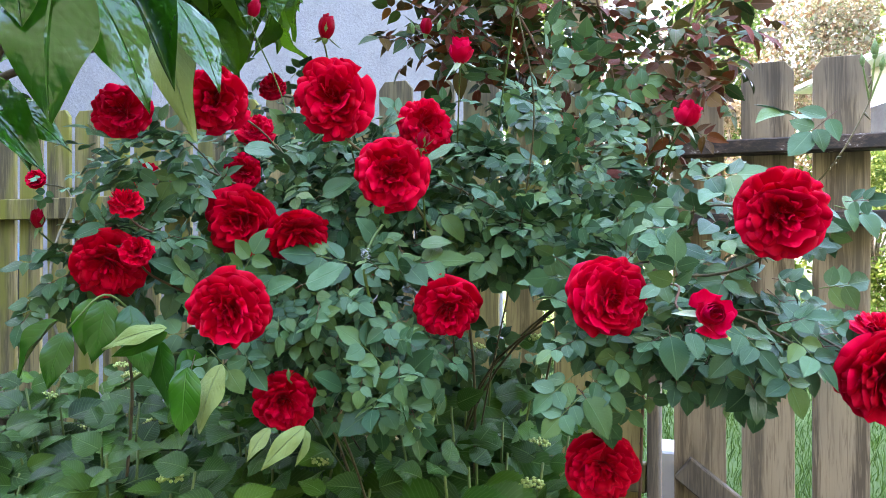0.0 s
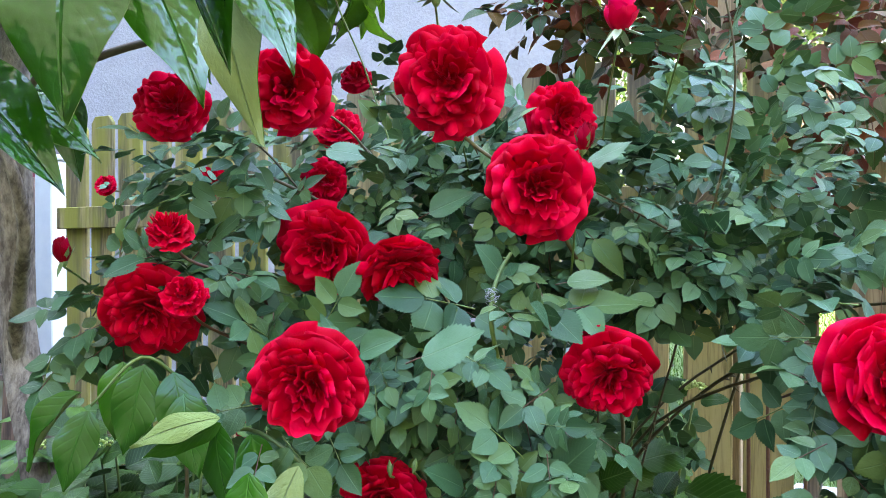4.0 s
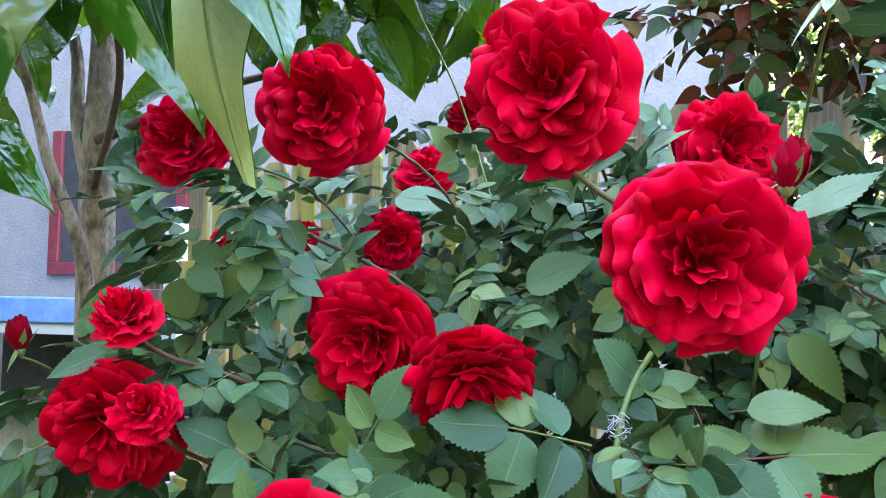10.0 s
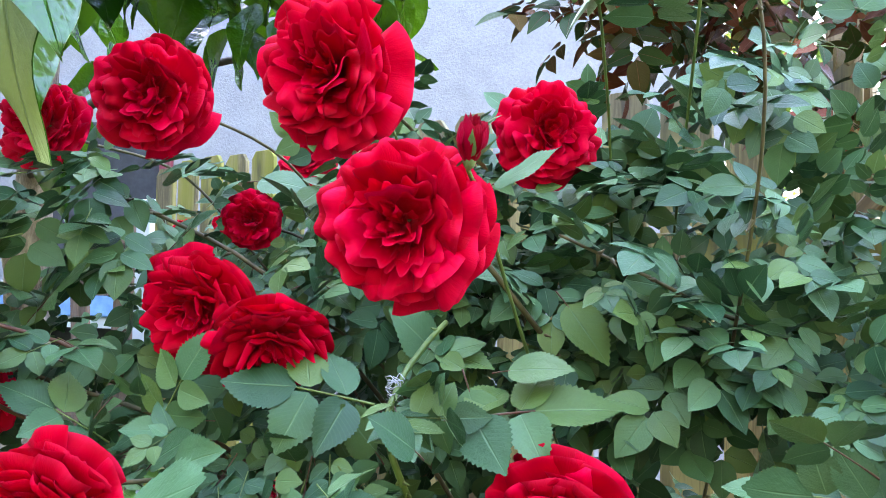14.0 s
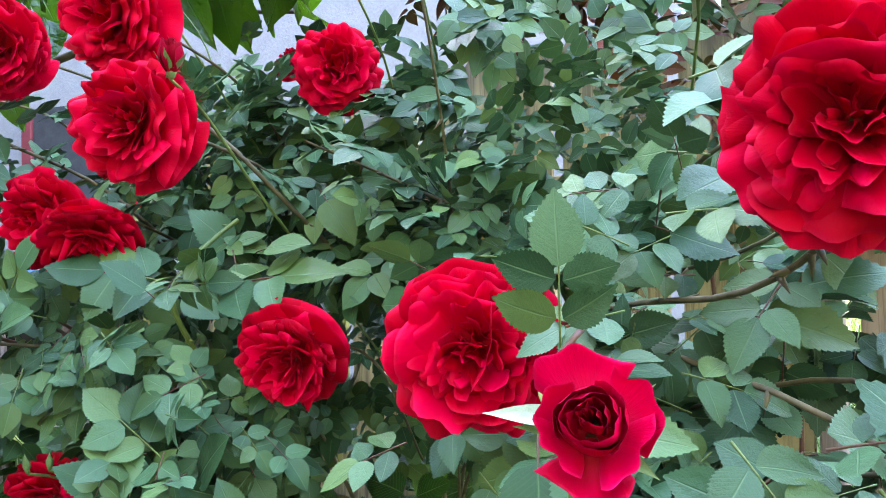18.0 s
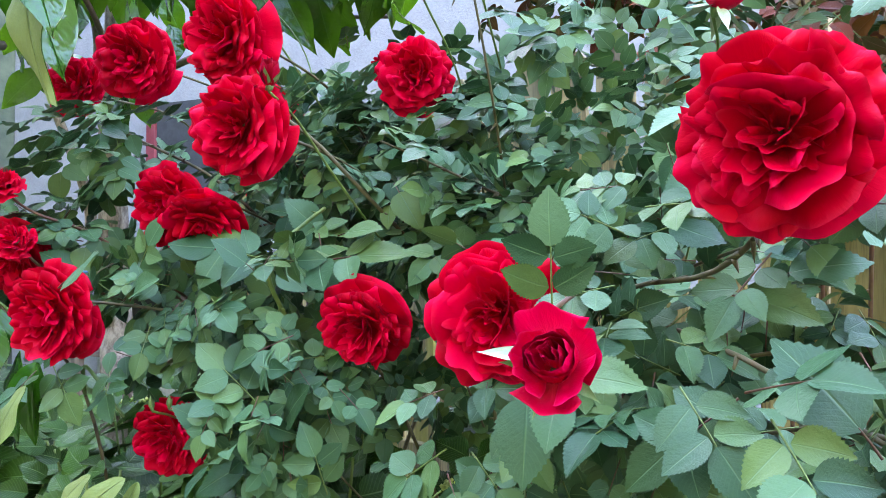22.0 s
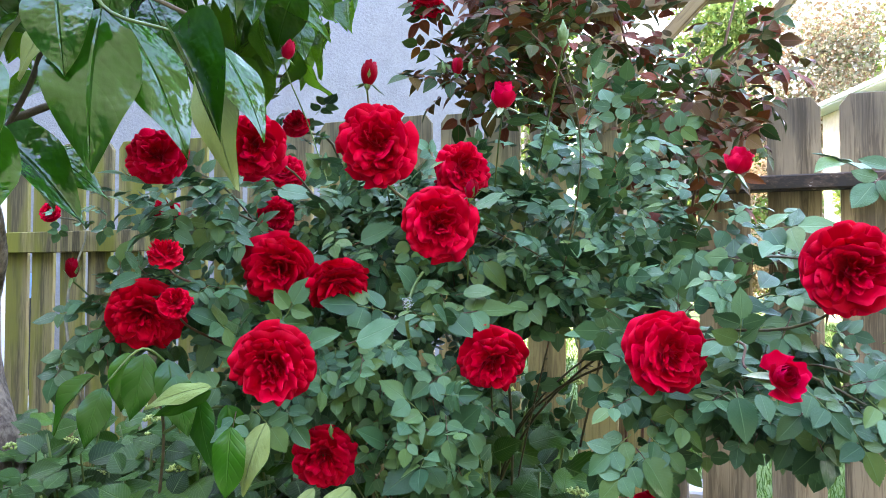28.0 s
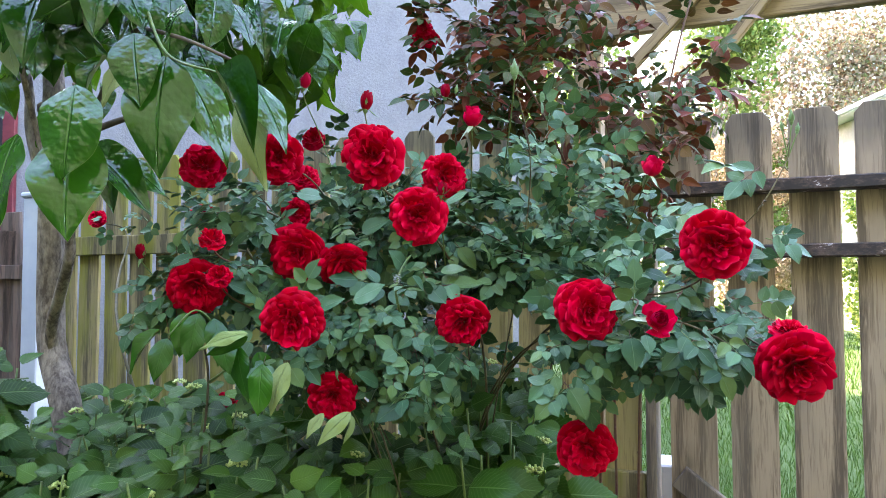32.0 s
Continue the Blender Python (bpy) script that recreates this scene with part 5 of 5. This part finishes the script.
# ---- the tree with large glossy leaves ----
tree = thing("glossy_leaved_tree", "young tree with large glossy drooping leaves", "tree", pose(0, 0, 0))
tk = bend((-0.98, 1.74, -0.05), (-1.02, 1.78, 0.4), (-1.156, 1.888, 0.8), (-1.245, 1.955, 1.02), (-1.251, 1.944, 1.484), (-1.249, 1.949, 1.731), (-1.264, 1.963, 1.926), (-1.25, 1.95, 2.3), n=5)
cane(tree, tk, 0.054, 0.026, mat_bark, "trunk")
for pts, r0 in (((((-1.266, 1.962, 1.450)), (-1.333, 1.971, 1.654), (-1.359, 1.971, 1.861), (-1.5, 1.95, 2.2)), 0.022),
                (((-1.235, 1.95, 0.96), (-1.215, 1.90, 1.06), (-1.15, 1.82, 1.15), (-1.085, 1.74, 1.24), (-1.064, 1.713, 1.30), (-1.059, 1.672, 1.395), (-1.100, 1.652, 1.510), (-1.132, 1.635, 1.635), (-1.1, 1.45, 1.9)), 0.020),
                (((-1.24, 1.92, 1.5), (-1.0, 1.7, 1.66), (-0.75, 1.35, 1.74), (-0.55, 1.10, 1.66), (-0.38, 1.06, 1.58)), 0.008),
                (((-1.18, 1.9, 1.9), (-0.9, 1.85, 2.05), (-0.6, 1.85, 2.12), (-0.4, 1.9, 2.05)), 0.016),
                (((-1.16, 1.9, 2.1), (-1.3, 1.6, 2.2), (-1.3, 1.2, 2.1), (-1.1, 0.9, 1.9)), 0.014),
                (((-1.24, 1.92, 1.6), (-1.0, 2.0, 1.72), (-0.7, 2.1, 1.8), (-0.45, 2.1, 1.78)), 0.012),
                (((-1.15, 1.9, 2.3), (-0.9, 1.5, 2.4), (-0.75, 1.25, 2.1), (-0.70, 1.16, 1.68)), 0.012)):
    cane(tree, bend(*pts), r0, r0 * 0.35, mat_bark if r0 > 0.015 else mat_twig, "branch")
BIG = [leaflet_geo(w_, 20, 6, 0.10, 0.26, 0.0, 0.43, ripple=0.034, phase=p, sharp=1.12, twist=tw, bow=bw, foot=0.72) for p, tw, w_, bw in ((0, 0.15, 0.62, 0.16), (1.7, -0.2, 0.56, 0.10), (3.1, 0.3, 0.60, 0.22))] + [leaflet_geo(0.56, 20, 6, 0.42, 0.3, 0.0, 0.43, ripple=0.03, phase=0.8, sharp=1.12, foot=0.72)]
BIG_LOW = [leaflet_geo(0.54, 10, 4, f_, 0.28, 0.0, 0.43, ripple=0.04, phase=f_ * 9, sharp=1.12, twist=f_ - 0.2, foot=0.72) for f_ in (0.1, 0.25, 0.45)]


def two_sided(geo, top, under, name="leaf"):
    """A thin solid leaf with a glossy top and a paler underside."""
    g = Geo()
    n = len(geo.v)
    g.v = list(geo.v) + [(x * 0.996, y, z - 0.006) for x, y, z in geo.v]
    g.uv = list(geo.uv) * 2
    g.f = list(geo.f) + [tuple(n + i for i in reversed(f)) for f in geo.f]
    me = g.mesh(name, top)
    me.materials.append(under)
    me.polygons.foreach_set("material_index", [0] * len(geo.f) + [1] * len(geo.f))
    return me


BIG_ME = [two_sided(b, mat_tree_leaf, mat_leaf_under) for b in BIG]
FOLDED = two_sided(leaflet_geo(0.66, 18, 8, 0.9, 0.16, 0.0, 0.38, ripple=0.03, sharp=1.2), mat_tree_leaf, mat_leaf_under)
UNDER_ME = two_sided(BIG[3], mat_leaf_under, mat_tree_leaf)
PALE_ME = two_sided(BIG[0], mat_leaf_under, mat_tree_leaf)


def hang(parent, base, tip, nrm, me, wide=1.0):
    """A leaf from its stalk to its tip."""
    a, b = Vector(base), Vector(tip)
    end = Vector((0, 0, 0))
    for v in me.vertices:
        if v.co.y > end.y:
            end = v.co.copy()
    L = (b - a).length / end.length
    along, n = b - a, Vector(nrm).normalized()
    for _ in range(6):
        m = frame_of(a, along, n, 1.0) @ Matrix.Diagonal((L * wide, L, L, 1))
        along = along + (b - m @ Vector((0, end.y, end.z)))
    return put("leaf", me, parent, m)


hang(tree, (-0.527, 1.028, 1.597), (-0.531, 1.015, 1.369), (0.15, -1, 0.45), BIG_ME[0], 0.92)
hang(tree, (-0.574, 1.004, 1.631), (-0.558, 0.985, 1.493), (0.1, -1, 0.5), BIG_ME[1], 1.2)
hang(tree, (-0.652, 0.950, 1.524), (-0.660, 0.925, 1.357), (-0.15, -1, 0.5), BIG_ME[2], 1.2)
hang(tree, (-0.676, 1.000, 1.450), (-0.668, 0.965, 1.255), (0.2, -1, 0.4), BIG_ME[0], 1.1)
hang(tree, (-0.690, 1.070, 1.436), (-0.558, 1.053, 1.300), (0.3, -0.8, 0.7), BIG_ME[3], 0.75)
hang(tree, (-0.690, 1.125, 1.442), (-0.546, 1.098, 1.341), (0.2, -0.7, 0.8), BIG_ME[1], 0.5)
hang(tree, (-0.550, 1.146, 1.625), (-0.453, 1.153, 1.413), (0.4, -1, 0.3), BIG_ME[2], 0.7)
hang(tree, (-0.424, 0.996, 1.555), (-0.351, 0.978, 1.402), (0.55, -1, 0.35), FOLDED, 0.55)
hang(tree, (-0.395, 1.062, 1.560), (-0.350, 1.065, 1.352), (-0.2, -1, -0.1), PALE_ME, 0.5)
hang(tree, (-0.368, 1.030, 1.545), (-0.305, 1.022, 1.416), (0.5, -1, 0.4), BIG_ME[2], 0.7)
hang(tree, (-0.705, 1.168, 1.640), (-0.738, 1.141, 1.530), (-0.6, -1, 0.5), BIG_ME[3], 1.0)
hang(tree, (-0.640, 1.150, 1.640), (-0.690, 1.120, 1.520), (-0.3, -1, 0.3), PALE_ME, 0.6)
hang(tree, (-0.530, 1.122, 1.730), (-0.560, 1.093, 1.640), (-0.5, -0.8, 0.5), BIG_ME[1], 0.9)
hang(tree, (-0.985, 1.73, 1.56), (-0.951, 1.722, 1.377), (0.3, -1, 0.3), BIG_ME[3], 0.8)
hang(tree, (-0.780, 1.00, 1.450), (-0.800, 0.97, 1.270), (-0.4, -1, 0.4), BIG_ME[1], 1.0)
hang(tree, (-0.840, 1.16, 1.760), (-0.900, 1.14, 1.640), (-0.2, -1, 0.6), BIG_ME[0], 1.0)
hang(tree, (-0.700, 1.18, 1.730), (-0.800, 1.15, 1.690), (0.0, -0.5, 0.9), BIG_ME[2], 0.9)
hang(tree, (-0.480, 1.16, 1.780), (-0.490, 1.13, 1.640), (0.3, -1, 0.3), BIG_ME[2], 0.9)
hang(tree, (-0.420, 1.24, 1.780), (-0.400, 1.22, 1.640), (0.4, -1, 0.2), BIG_ME[3], 0.9)
hang(tree, (-0.560, 1.27, 1.700), (-0.500, 1.25, 1.560), (0.2, -1, 0.3), BIG_ME[1], 0.9)
cane(tree, bend((-0.70, 1.30, 1.80), (-0.60, 1.10, 1.72), (-0.527, 1.03, 1.60), (-0.424, 0.997, 1.556), (-0.368, 1.03, 1.546)), 0.004, 0.0016, mat_stem, "branch")
cane(tree, bend((-1.0, 1.45, 1.60), (-0.85, 1.2, 1.55), (-0.70, 1.07, 1.50), (-0.655, 0.95, 1.525)), 0.010, 0.003, mat_twig, "branch")
tm = Mass()
near_leaf = 0
for cx, cy, cz, rx, ry, rz, n in (
        (-0.95, 1.55, 1.90, 0.30, 0.35, 0.14, 48), (-0.60, 1.85, 1.91, 0.28, 0.25, 0.20, 90), (-0.95, 1.5, 2.1, 0.45, 0.45, 0.22, 130),
        # last clump is unseen, added overhead to shade the upper roses
        (-1.15, 1.05, 1.86, 0.25, 0.22, 0.20, 45), (-0.50, 2.0, 2.15, 0.25, 0.3, 0.25, 80), (-0.72, 1.18, 1.80, 0.24, 0.16, 0.10, 22), (-1.3, 1.9, 1.98, 0.35, 0.3, 0.35, 60), (-0.45, 1.15, 2.0, 0.34, 0.40, 0.12, 55)):
    for _ in range(n):
        d = rv().normalized() * random.random() ** 0.4
        p = Vector((cx + d.x * rx, cy + d.y * ry, cz + d.z * rz))
        along = Vector((random.gauss(0, 0.6), random.gauss(-0.2, 0.5), random.gauss(-0.9, 0.3)))
        nrm = Vector((random.gauss(0, 0.7), random.gauss(-0.8, 0.4), random.gauss(0.7, 0.4)))
        L = random.uniform(0.11, 0.165)
        m = frame_of(p, along, nrm, L)
        if near_leaf < 250 and p.y < 1.7:
            put("leaf", random.choice(BIG_ME), tree, m)
            near_leaf += 1
        else:
            tm.put(random.choice(BIG_LOW), m)
tagged(put("foliage", tm.mesh("foliage", mat_tree_leaf_far), tree, label="dense glossy green leaves"), kind="stuff")

SHOOT_ME = [two_sided(b, mat_shoot_leaf, mat_leaf_under) for b in BIG]
shoot = thing("low_tree_shoot", "low shoot with large drooping dark and pale leaves", "sapling", pose(0, 0, 0))
cane(shoot, bend((-0.62, 1.5, 0.0), (-0.6, 1.4, 0.6), (-0.52, 1.25, 0.98), (-0.50, 1.10, 1.12)), 0.0035, 0.002, mat_twig, "stem")
cane(shoot, bend((-0.52, 1.25, 0.98), (-0.40, 1.15, 1.04), (-0.30, 1.12, 0.99)), 0.003, 0.002, mat_stem, "stem")
cane(shoot, bend((-0.45, 1.10, 1.10), (-0.48, 1.06, 1.135), (-0.518, 1.03, 1.09)), 0.0022, 0.0014, mat_stem, "stem")
hang(shoot, (-0.518, 1.028, 1.086), (-0.533, 1.008, 1.010), (0.2, -1, -0.1), SHOOT_ME[0], 0.85)
hang(shoot, (-0.469, 1.048, 1.129), (-0.485, 1.028, 1.042), (0.5, -1, -0.1), SHOOT_ME[1], 0.95)
hang(shoot, (-0.445, 1.060, 1.120), (-0.430, 1.040, 1.035), (0.6, -1, -0.2), SHOOT_ME[2], 0.9)
hang(shoot, (-0.43, 1.05, 1.10), (-0.405, 1.03, 1.02), (0.3, -1, 0.1), SHOOT_ME[0], 0.9)
hang(shoot, (-0.50, 1.06, 1.13), (-0.505, 1.05, 1.05), (0.1, -1, -0.1), SHOOT_ME[2], 1.0)
hang(shoot, (-0.40, 1.06, 1.07), (-0.375, 1.04, 0.97), (-0.2, -1, -0.1), SHOOT_ME[1], 0.75)
hang(shoot, (-0.36, 1.05, 1.06), (-0.345, 1.04, 0.97), (0.5, -1, 0.0), SHOOT_ME[3], 0.8)
hang(shoot, (-0.539, 1.048, 1.100), (-0.583, 1.028, 1.022), (-0.6, -0.8, 0.0), SHOOT_ME[3], 0.7)
hang(shoot, (-0.350, 0.948, 1.100), (-0.432, 0.948, 1.071), (0.1, -0.7, 0.7), PALE_ME, 0.5)
hang(shoot, (-0.352, 0.955, 1.094), (-0.425, 0.955, 1.062), (0.1, -1, -0.4), SHOOT_ME[0], 0.5)
hang(shoot, (-0.331, 0.968, 1.047), (-0.333, 0.948, 0.962), (-0.3, -1, 0.1), SHOOT_ME[2], 0.9)
hang(shoot, (-0.292, 0.988, 1.048), (-0.315, 0.968, 0.960), (-0.4, -1, 0.1), PALE_ME, 0.75)
hang(shoot, (-0.236, 1.020, 0.956), (-0.262, 1.000, 0.915), (-0.4, -1, 0.1), PALE_ME, 0.7)
hang(shoot, (-0.188, 1.020, 0.958), (-0.243, 1.000, 0.903), (0.0, -1, 0.4), PALE_ME, 0.6)
hang(shoot, (-0.192, 1.040, 0.949), (-0.204, 1.020, 0.900), (0.9, -1, 0.1), UNDER_ME, 0.5)

# ---- hydrangeas ----
HY_LEAF = [leaflet_geo(0.74, 26, 4, 0.12, 0.30, 0.05, 0.40, sharp=1.2, ripple=0.02, phase=p, bow=0.2) for p in (0, 2)] + [leaflet_geo(0.68, 26, 4, 0.22, 0.16, 0.05, 0.40, sharp=1.2)]
HY_ME = [h.mesh("leaf", mat_hyd_leaf) for h in HY_LEAF]
HEAD = Geo()
_hr = random.Random(2)
for _ in range(38):
    d = Vector((_hr.gauss(0, 1), _hr.gauss(0, 1), abs(_hr.gauss(0, 0.8)))).normalized() * _hr.uniform(0.7, 1.0)
    bm = bmesh.new()
    bmesh.ops.create_icosphere(bm, subdivisions=1, radius=0.16, matrix=Matrix.Translation((d.x, d.y, d.z * 0.5)))
    HEAD.take(bm)
HEAD_ME = HEAD.mesh("flower_head", mat_floret)


def hydrangea(x, y, top, spread, stems, seed, mass):
    r = random.Random(seed)
    h = thing("hydrangea", "leafy green hydrangea with unopened pale green flower heads", "hydrangea", pose(x, y, 0, 0, 0, 0), "hydrangeas along the bed")
    for s in range(round(1.5 * stems)):
        a = r.uniform(0, 6.28)
        d = spread * math.sqrt(r.random())
        tx, ty, tz = d * math.cos(a), d * math.sin(a), (top + 0.05) * r.uniform(0.86, 1.03) - 0.25 * d
        line = bend((0.1 * tx, 0.1 * ty, 0), (0.5 * tx, 0.5 * ty, 0.5 * tz), (tx, ty, tz))
        cane(h, line, 0.004, 0.0025, mat_stem, "stem")
        for lv in range(5):
            c = Vector((tx, ty, tz)).lerp(Vector((0.5 * tx, 0.5 * ty, 0.5 * tz)), lv * 0.16)
            b = a + lv * 1.57 + r.uniform(-0.3, 0.3)
            L = (0.062, 0.105, 0.130, 0.125, 0.11)[lv] * r.uniform(0.8, 1.2)
            for side in (0, math.pi):
                al = Vector((math.cos(b + side), math.sin(b + side), (0.5, 0.12, -0.1, -0.5, -0.7)[lv] + r.gauss(0, 0.15)))
                al.y -= 0.25
                m = frame_of(c + al.normalized() * 0.015, al, (r.gauss(0, 0.4), r.gauss(-0.8, 0.35), 0.75 if lv < 3 else 0.1), L)
                if lv < 3:
                    put("leaf", r.choice(HY_ME), h, m)
                else:
                    mass.put(HY_LEAF[2], Matrix.Translation((x, y, 0)) @ m)
        if r.random() < 0.22:
            put("flower_head", HEAD_ME, h, pose(tx, ty, tz + 0.025) @ Matrix.Diagonal((0.023, 0.023, 0.023, 1)))
    return h


hm = Mass()
for k, (x, y, top, sp, n) in enumerate((
        (-0.95, 1.30, 0.80, 0.24, 13), (-0.55, 1.28, 0.80, 0.22, 13), (-0.22, 1.25, 0.76, 0.2, 11), (-1.3, 1.6, 0.86, 0.22, 11), (-0.75, 1.65, 0.86, 0.24, 13), (-0.35, 1.6, 0.86, 0.22, 12),
        (0.08, 1.40, 0.84, 0.2, 12), (-1.15, 2.05, 0.86, 0.24, 9), (-0.9, 0.95, 0.70, 0.16, 8), (0.05, 1.75, 0.95, 0.2, 10), (-1.14, 1.45, 1.02, 0.10, 6), (-0.45, 0.98, 0.66, 0.16, 8), (-0.75, 2.1, 0.84, 0.24, 9))):
    hydrangea(x, y, top, sp, n, 40 + k, hm)
tagged(put("undergrowth", hm.mesh("undergrowth", mat_hyd_leaf_far)), "lower leaves of the hydrangeas in the shade", "undergrowth", kind="stuff")

# ---- lawn and distance ----
blade = Geo().grid([[(-0.004, 0, 0), (0.004, 0, 0)], [(-0.003, 0.01, 0.5), (0.003, 0.01, 0.5)], [(-0.0004, 0.05, 1.0), (0.0004, 0.05, 1.0)]])
gm = Mass()
_gr = random.Random(11)
for _ in range(42000):
    y = 2.3 + 15.0 * _gr.random() ** 1.8
    x = 0.35 + _gr.random() * (0.9 + 0.72 * y)
    if y < 2.62 - 0.38 * x:
        continue
    s = _gr.uniform(0.05, 0.10)
    gm.put(blade, pose(x, y, 0, _gr.gauss(0, 14), _gr.gauss(0, 14), _gr.uniform(0, 360)) @ Matrix.Diagonal((0.25 + 0.12 * y, 1, s, 1)))
tagged(put("grass", gm.mesh("grass", mat_grass)), "mown green grass behind the gate", "grass", kind="stuff")

FAR_LEAF = Geo().grid([[(-0.35, 0, 0), (0.35, 0, 0.05)], [(-0.45, 0.5, 0.1), (0.45, 0.5, 0.0)], [(-0.05, 1.0, -0.1), (0.05, 1.0, -0.1)]])


def far_tree(x, y, h, crown, r, n, mat, seed, label, leaf=0.22, trunk=0.16):
    rr = random.Random(seed)
    t = thing("far_tree", label, "tree", pose(x, y, 0), "trees beyond the lawn")
    lean = rr.uniform(-0.3, 0.3)
    put("trunk", Geo().tube(bend((0, 0, -0.1), (lean, 0, h * 0.4), (lean * 1.5, 0, h * 0.85)), [trunk * (1 - 0.06 * i) for i in range(13)], 8).mesh("trunk", mat_bark), t)
    blobs = []
    for k in range(14):
        a = rr.uniform(0, 6.28)
        d = r * rr.uniform(0.3, 0.8)
        b = Vector((d * math.cos(a), d * math.sin(a), crown + (h - crown) * rr.uniform(0.1, 0.95)))
        blobs.append((b, r * rr.uniform(0.3, 0.5)))
        put("limb", Geo().tube(bend((lean * 0.8, 0, h * 0.35), b * 0.6 + Vector((0, 0, b.z * 0.25)), b), [trunk * 0.4 * (1 - 0.07 * i) for i in range(13)], 5).mesh("limb", mat_bark), t)
    m = Mass()
    for _ in range(n):
        b, br_ = rr.choice(blobs)
        d = Vector((rr.gauss(0, 1), rr.gauss(0, 1), rr.gauss(0, 0.8))).normalized() * br_ * rr.random() ** 0.35
        al = Vector((rr.gauss(0, 1), rr.gauss(0, 1), rr.gauss(-0.3, 0.8)))
        m.put(FAR_LEAF, frame_of(b + d, al, (rr.gauss(0, 1), rr.gauss(0, 1), rr.gauss(0.5, 1)), leaf * rr.uniform(0.6, 1.3)))
    tagged(put("crown", m.mesh("crown", mat), t), kind="stuff")
    return t


far_tree(11.2, 24.5, 12.0, 2.0, 3.4, 24000, mat_far_autumn, 1, "tall autumn tree with yellow and rust leaves", 0.11)
far_tree(17.0, 31.0, 13.0, 1.5, 4.5, 8000, mat_far_autumn, 2, "tall autumn tree with yellow and rust leaves", 0.16)
far_tree(6.3, 20.0, 8.5, 0.8, 2.2, 14000, mat_far_green, 3, "bright yellow-green leafy tree", 0.10)
far_tree(5.95, 15.0, 4.6, 0.3, 1.0, 8000, mat_far_tan, 4, "pale tan dry shrub-like tree", 0.07, 0.07)
far_tree(2.5, 24.0, 11.0, 1.0, 3.5, 7000, mat_far_green, 5, "bright yellow-green leafy tree", 0.18)
far_tree(20.0, 36.0, 12.0, 1.5, 5.5, 6000, mat_far_green, 6, "bright yellow-green leafy tree", 0.24)
far_tree(13.0, 36.0, 13.0, 1.5, 4.5, 8000, mat_far_autumn, 7, "tall autumn tree with yellow and rust leaves", 0.18)
far_tree(6.6, 11.2, 2.6, 0.2, 1.0, 9000, mat_far_green, 8, "round bright green shrub on the lawn", 0.06, 0.05)
hd = Mass()
_h2 = random.Random(8)
for _ in range(16000):
    x = _h2.uniform(-14, 40)
    z = 5.5 * _h2.random() ** 0.8 * (0.75 + 0.25 * math.sin(x * 0.9))
    hd.put(FAR_LEAF, frame_of((x, 30 - 0.15 * x + _h2.gauss(0, 0.7), z), (_h2.gauss(0, 1), _h2.gauss(0, 1), _h2.gauss(-0.3, 0.8)), (_h2.gauss(0, 1), _h2.gauss(-0.5, 1), 1), _h2.uniform(0.16, 0.32)))
tagged(put("far_woods", hd.mesh("far_woods", mat_far_green)), "distant wood edge beyond the lawn", "woods", kind="stuff")

nb = thing("neighbour_house", "pale two-storey house with white eaves beyond the lawn", "house", pose(9.75, 19.3, 0))
put("wall", Geo().box((0, -13, 0), (8.0, 0, 5.3), 0.01).mesh("wall", mat_siding, False), nb)
rf = Geo()
rf.v = [(-0.5, -13.5, 5.42), (8.5, -13.5, 5.42), (8.5, 0.5, 5.42), (-0.5, 0.5, 5.42), (4, -13.5, 6.6), (4, 0.5, 6.6)]
rf.uv = [(0, 0)] * 6
rf.f = [(0, 3, 5, 4), (1, 4, 5, 2), (0, 4, 1), (3, 2, 5), (3, 0, 1, 2)]
put("roof", rf.mesh("roof", mat_roof, False), nb)
put("eave", Geo().box((-0.56, -13.5, 5.33), (-0.505, 0.5, 5.44), 0.01).mesh("eave", mat_white, False), nb, label="white eave board")
put("soffit", Geo().box((-0.5, -13.5, 5.302), (-0.002, 0.5, 5.34), 0.004).mesh("soffit", mat_white, False), nb)
for y in (-2.5, -6.0):
    w2 = put("window", Geo().box((-0.05, y - 0.6, 3.2), (-0.002, y + 0.6, 4.5), 0.01).mesh("window", mat_white, False), nb)
    put("pane", Geo().box((-0.07, y - 0.5, 3.3), (-0.052, y + 0.5, 4.4)).mesh("pane", mat_dark, False), w2)
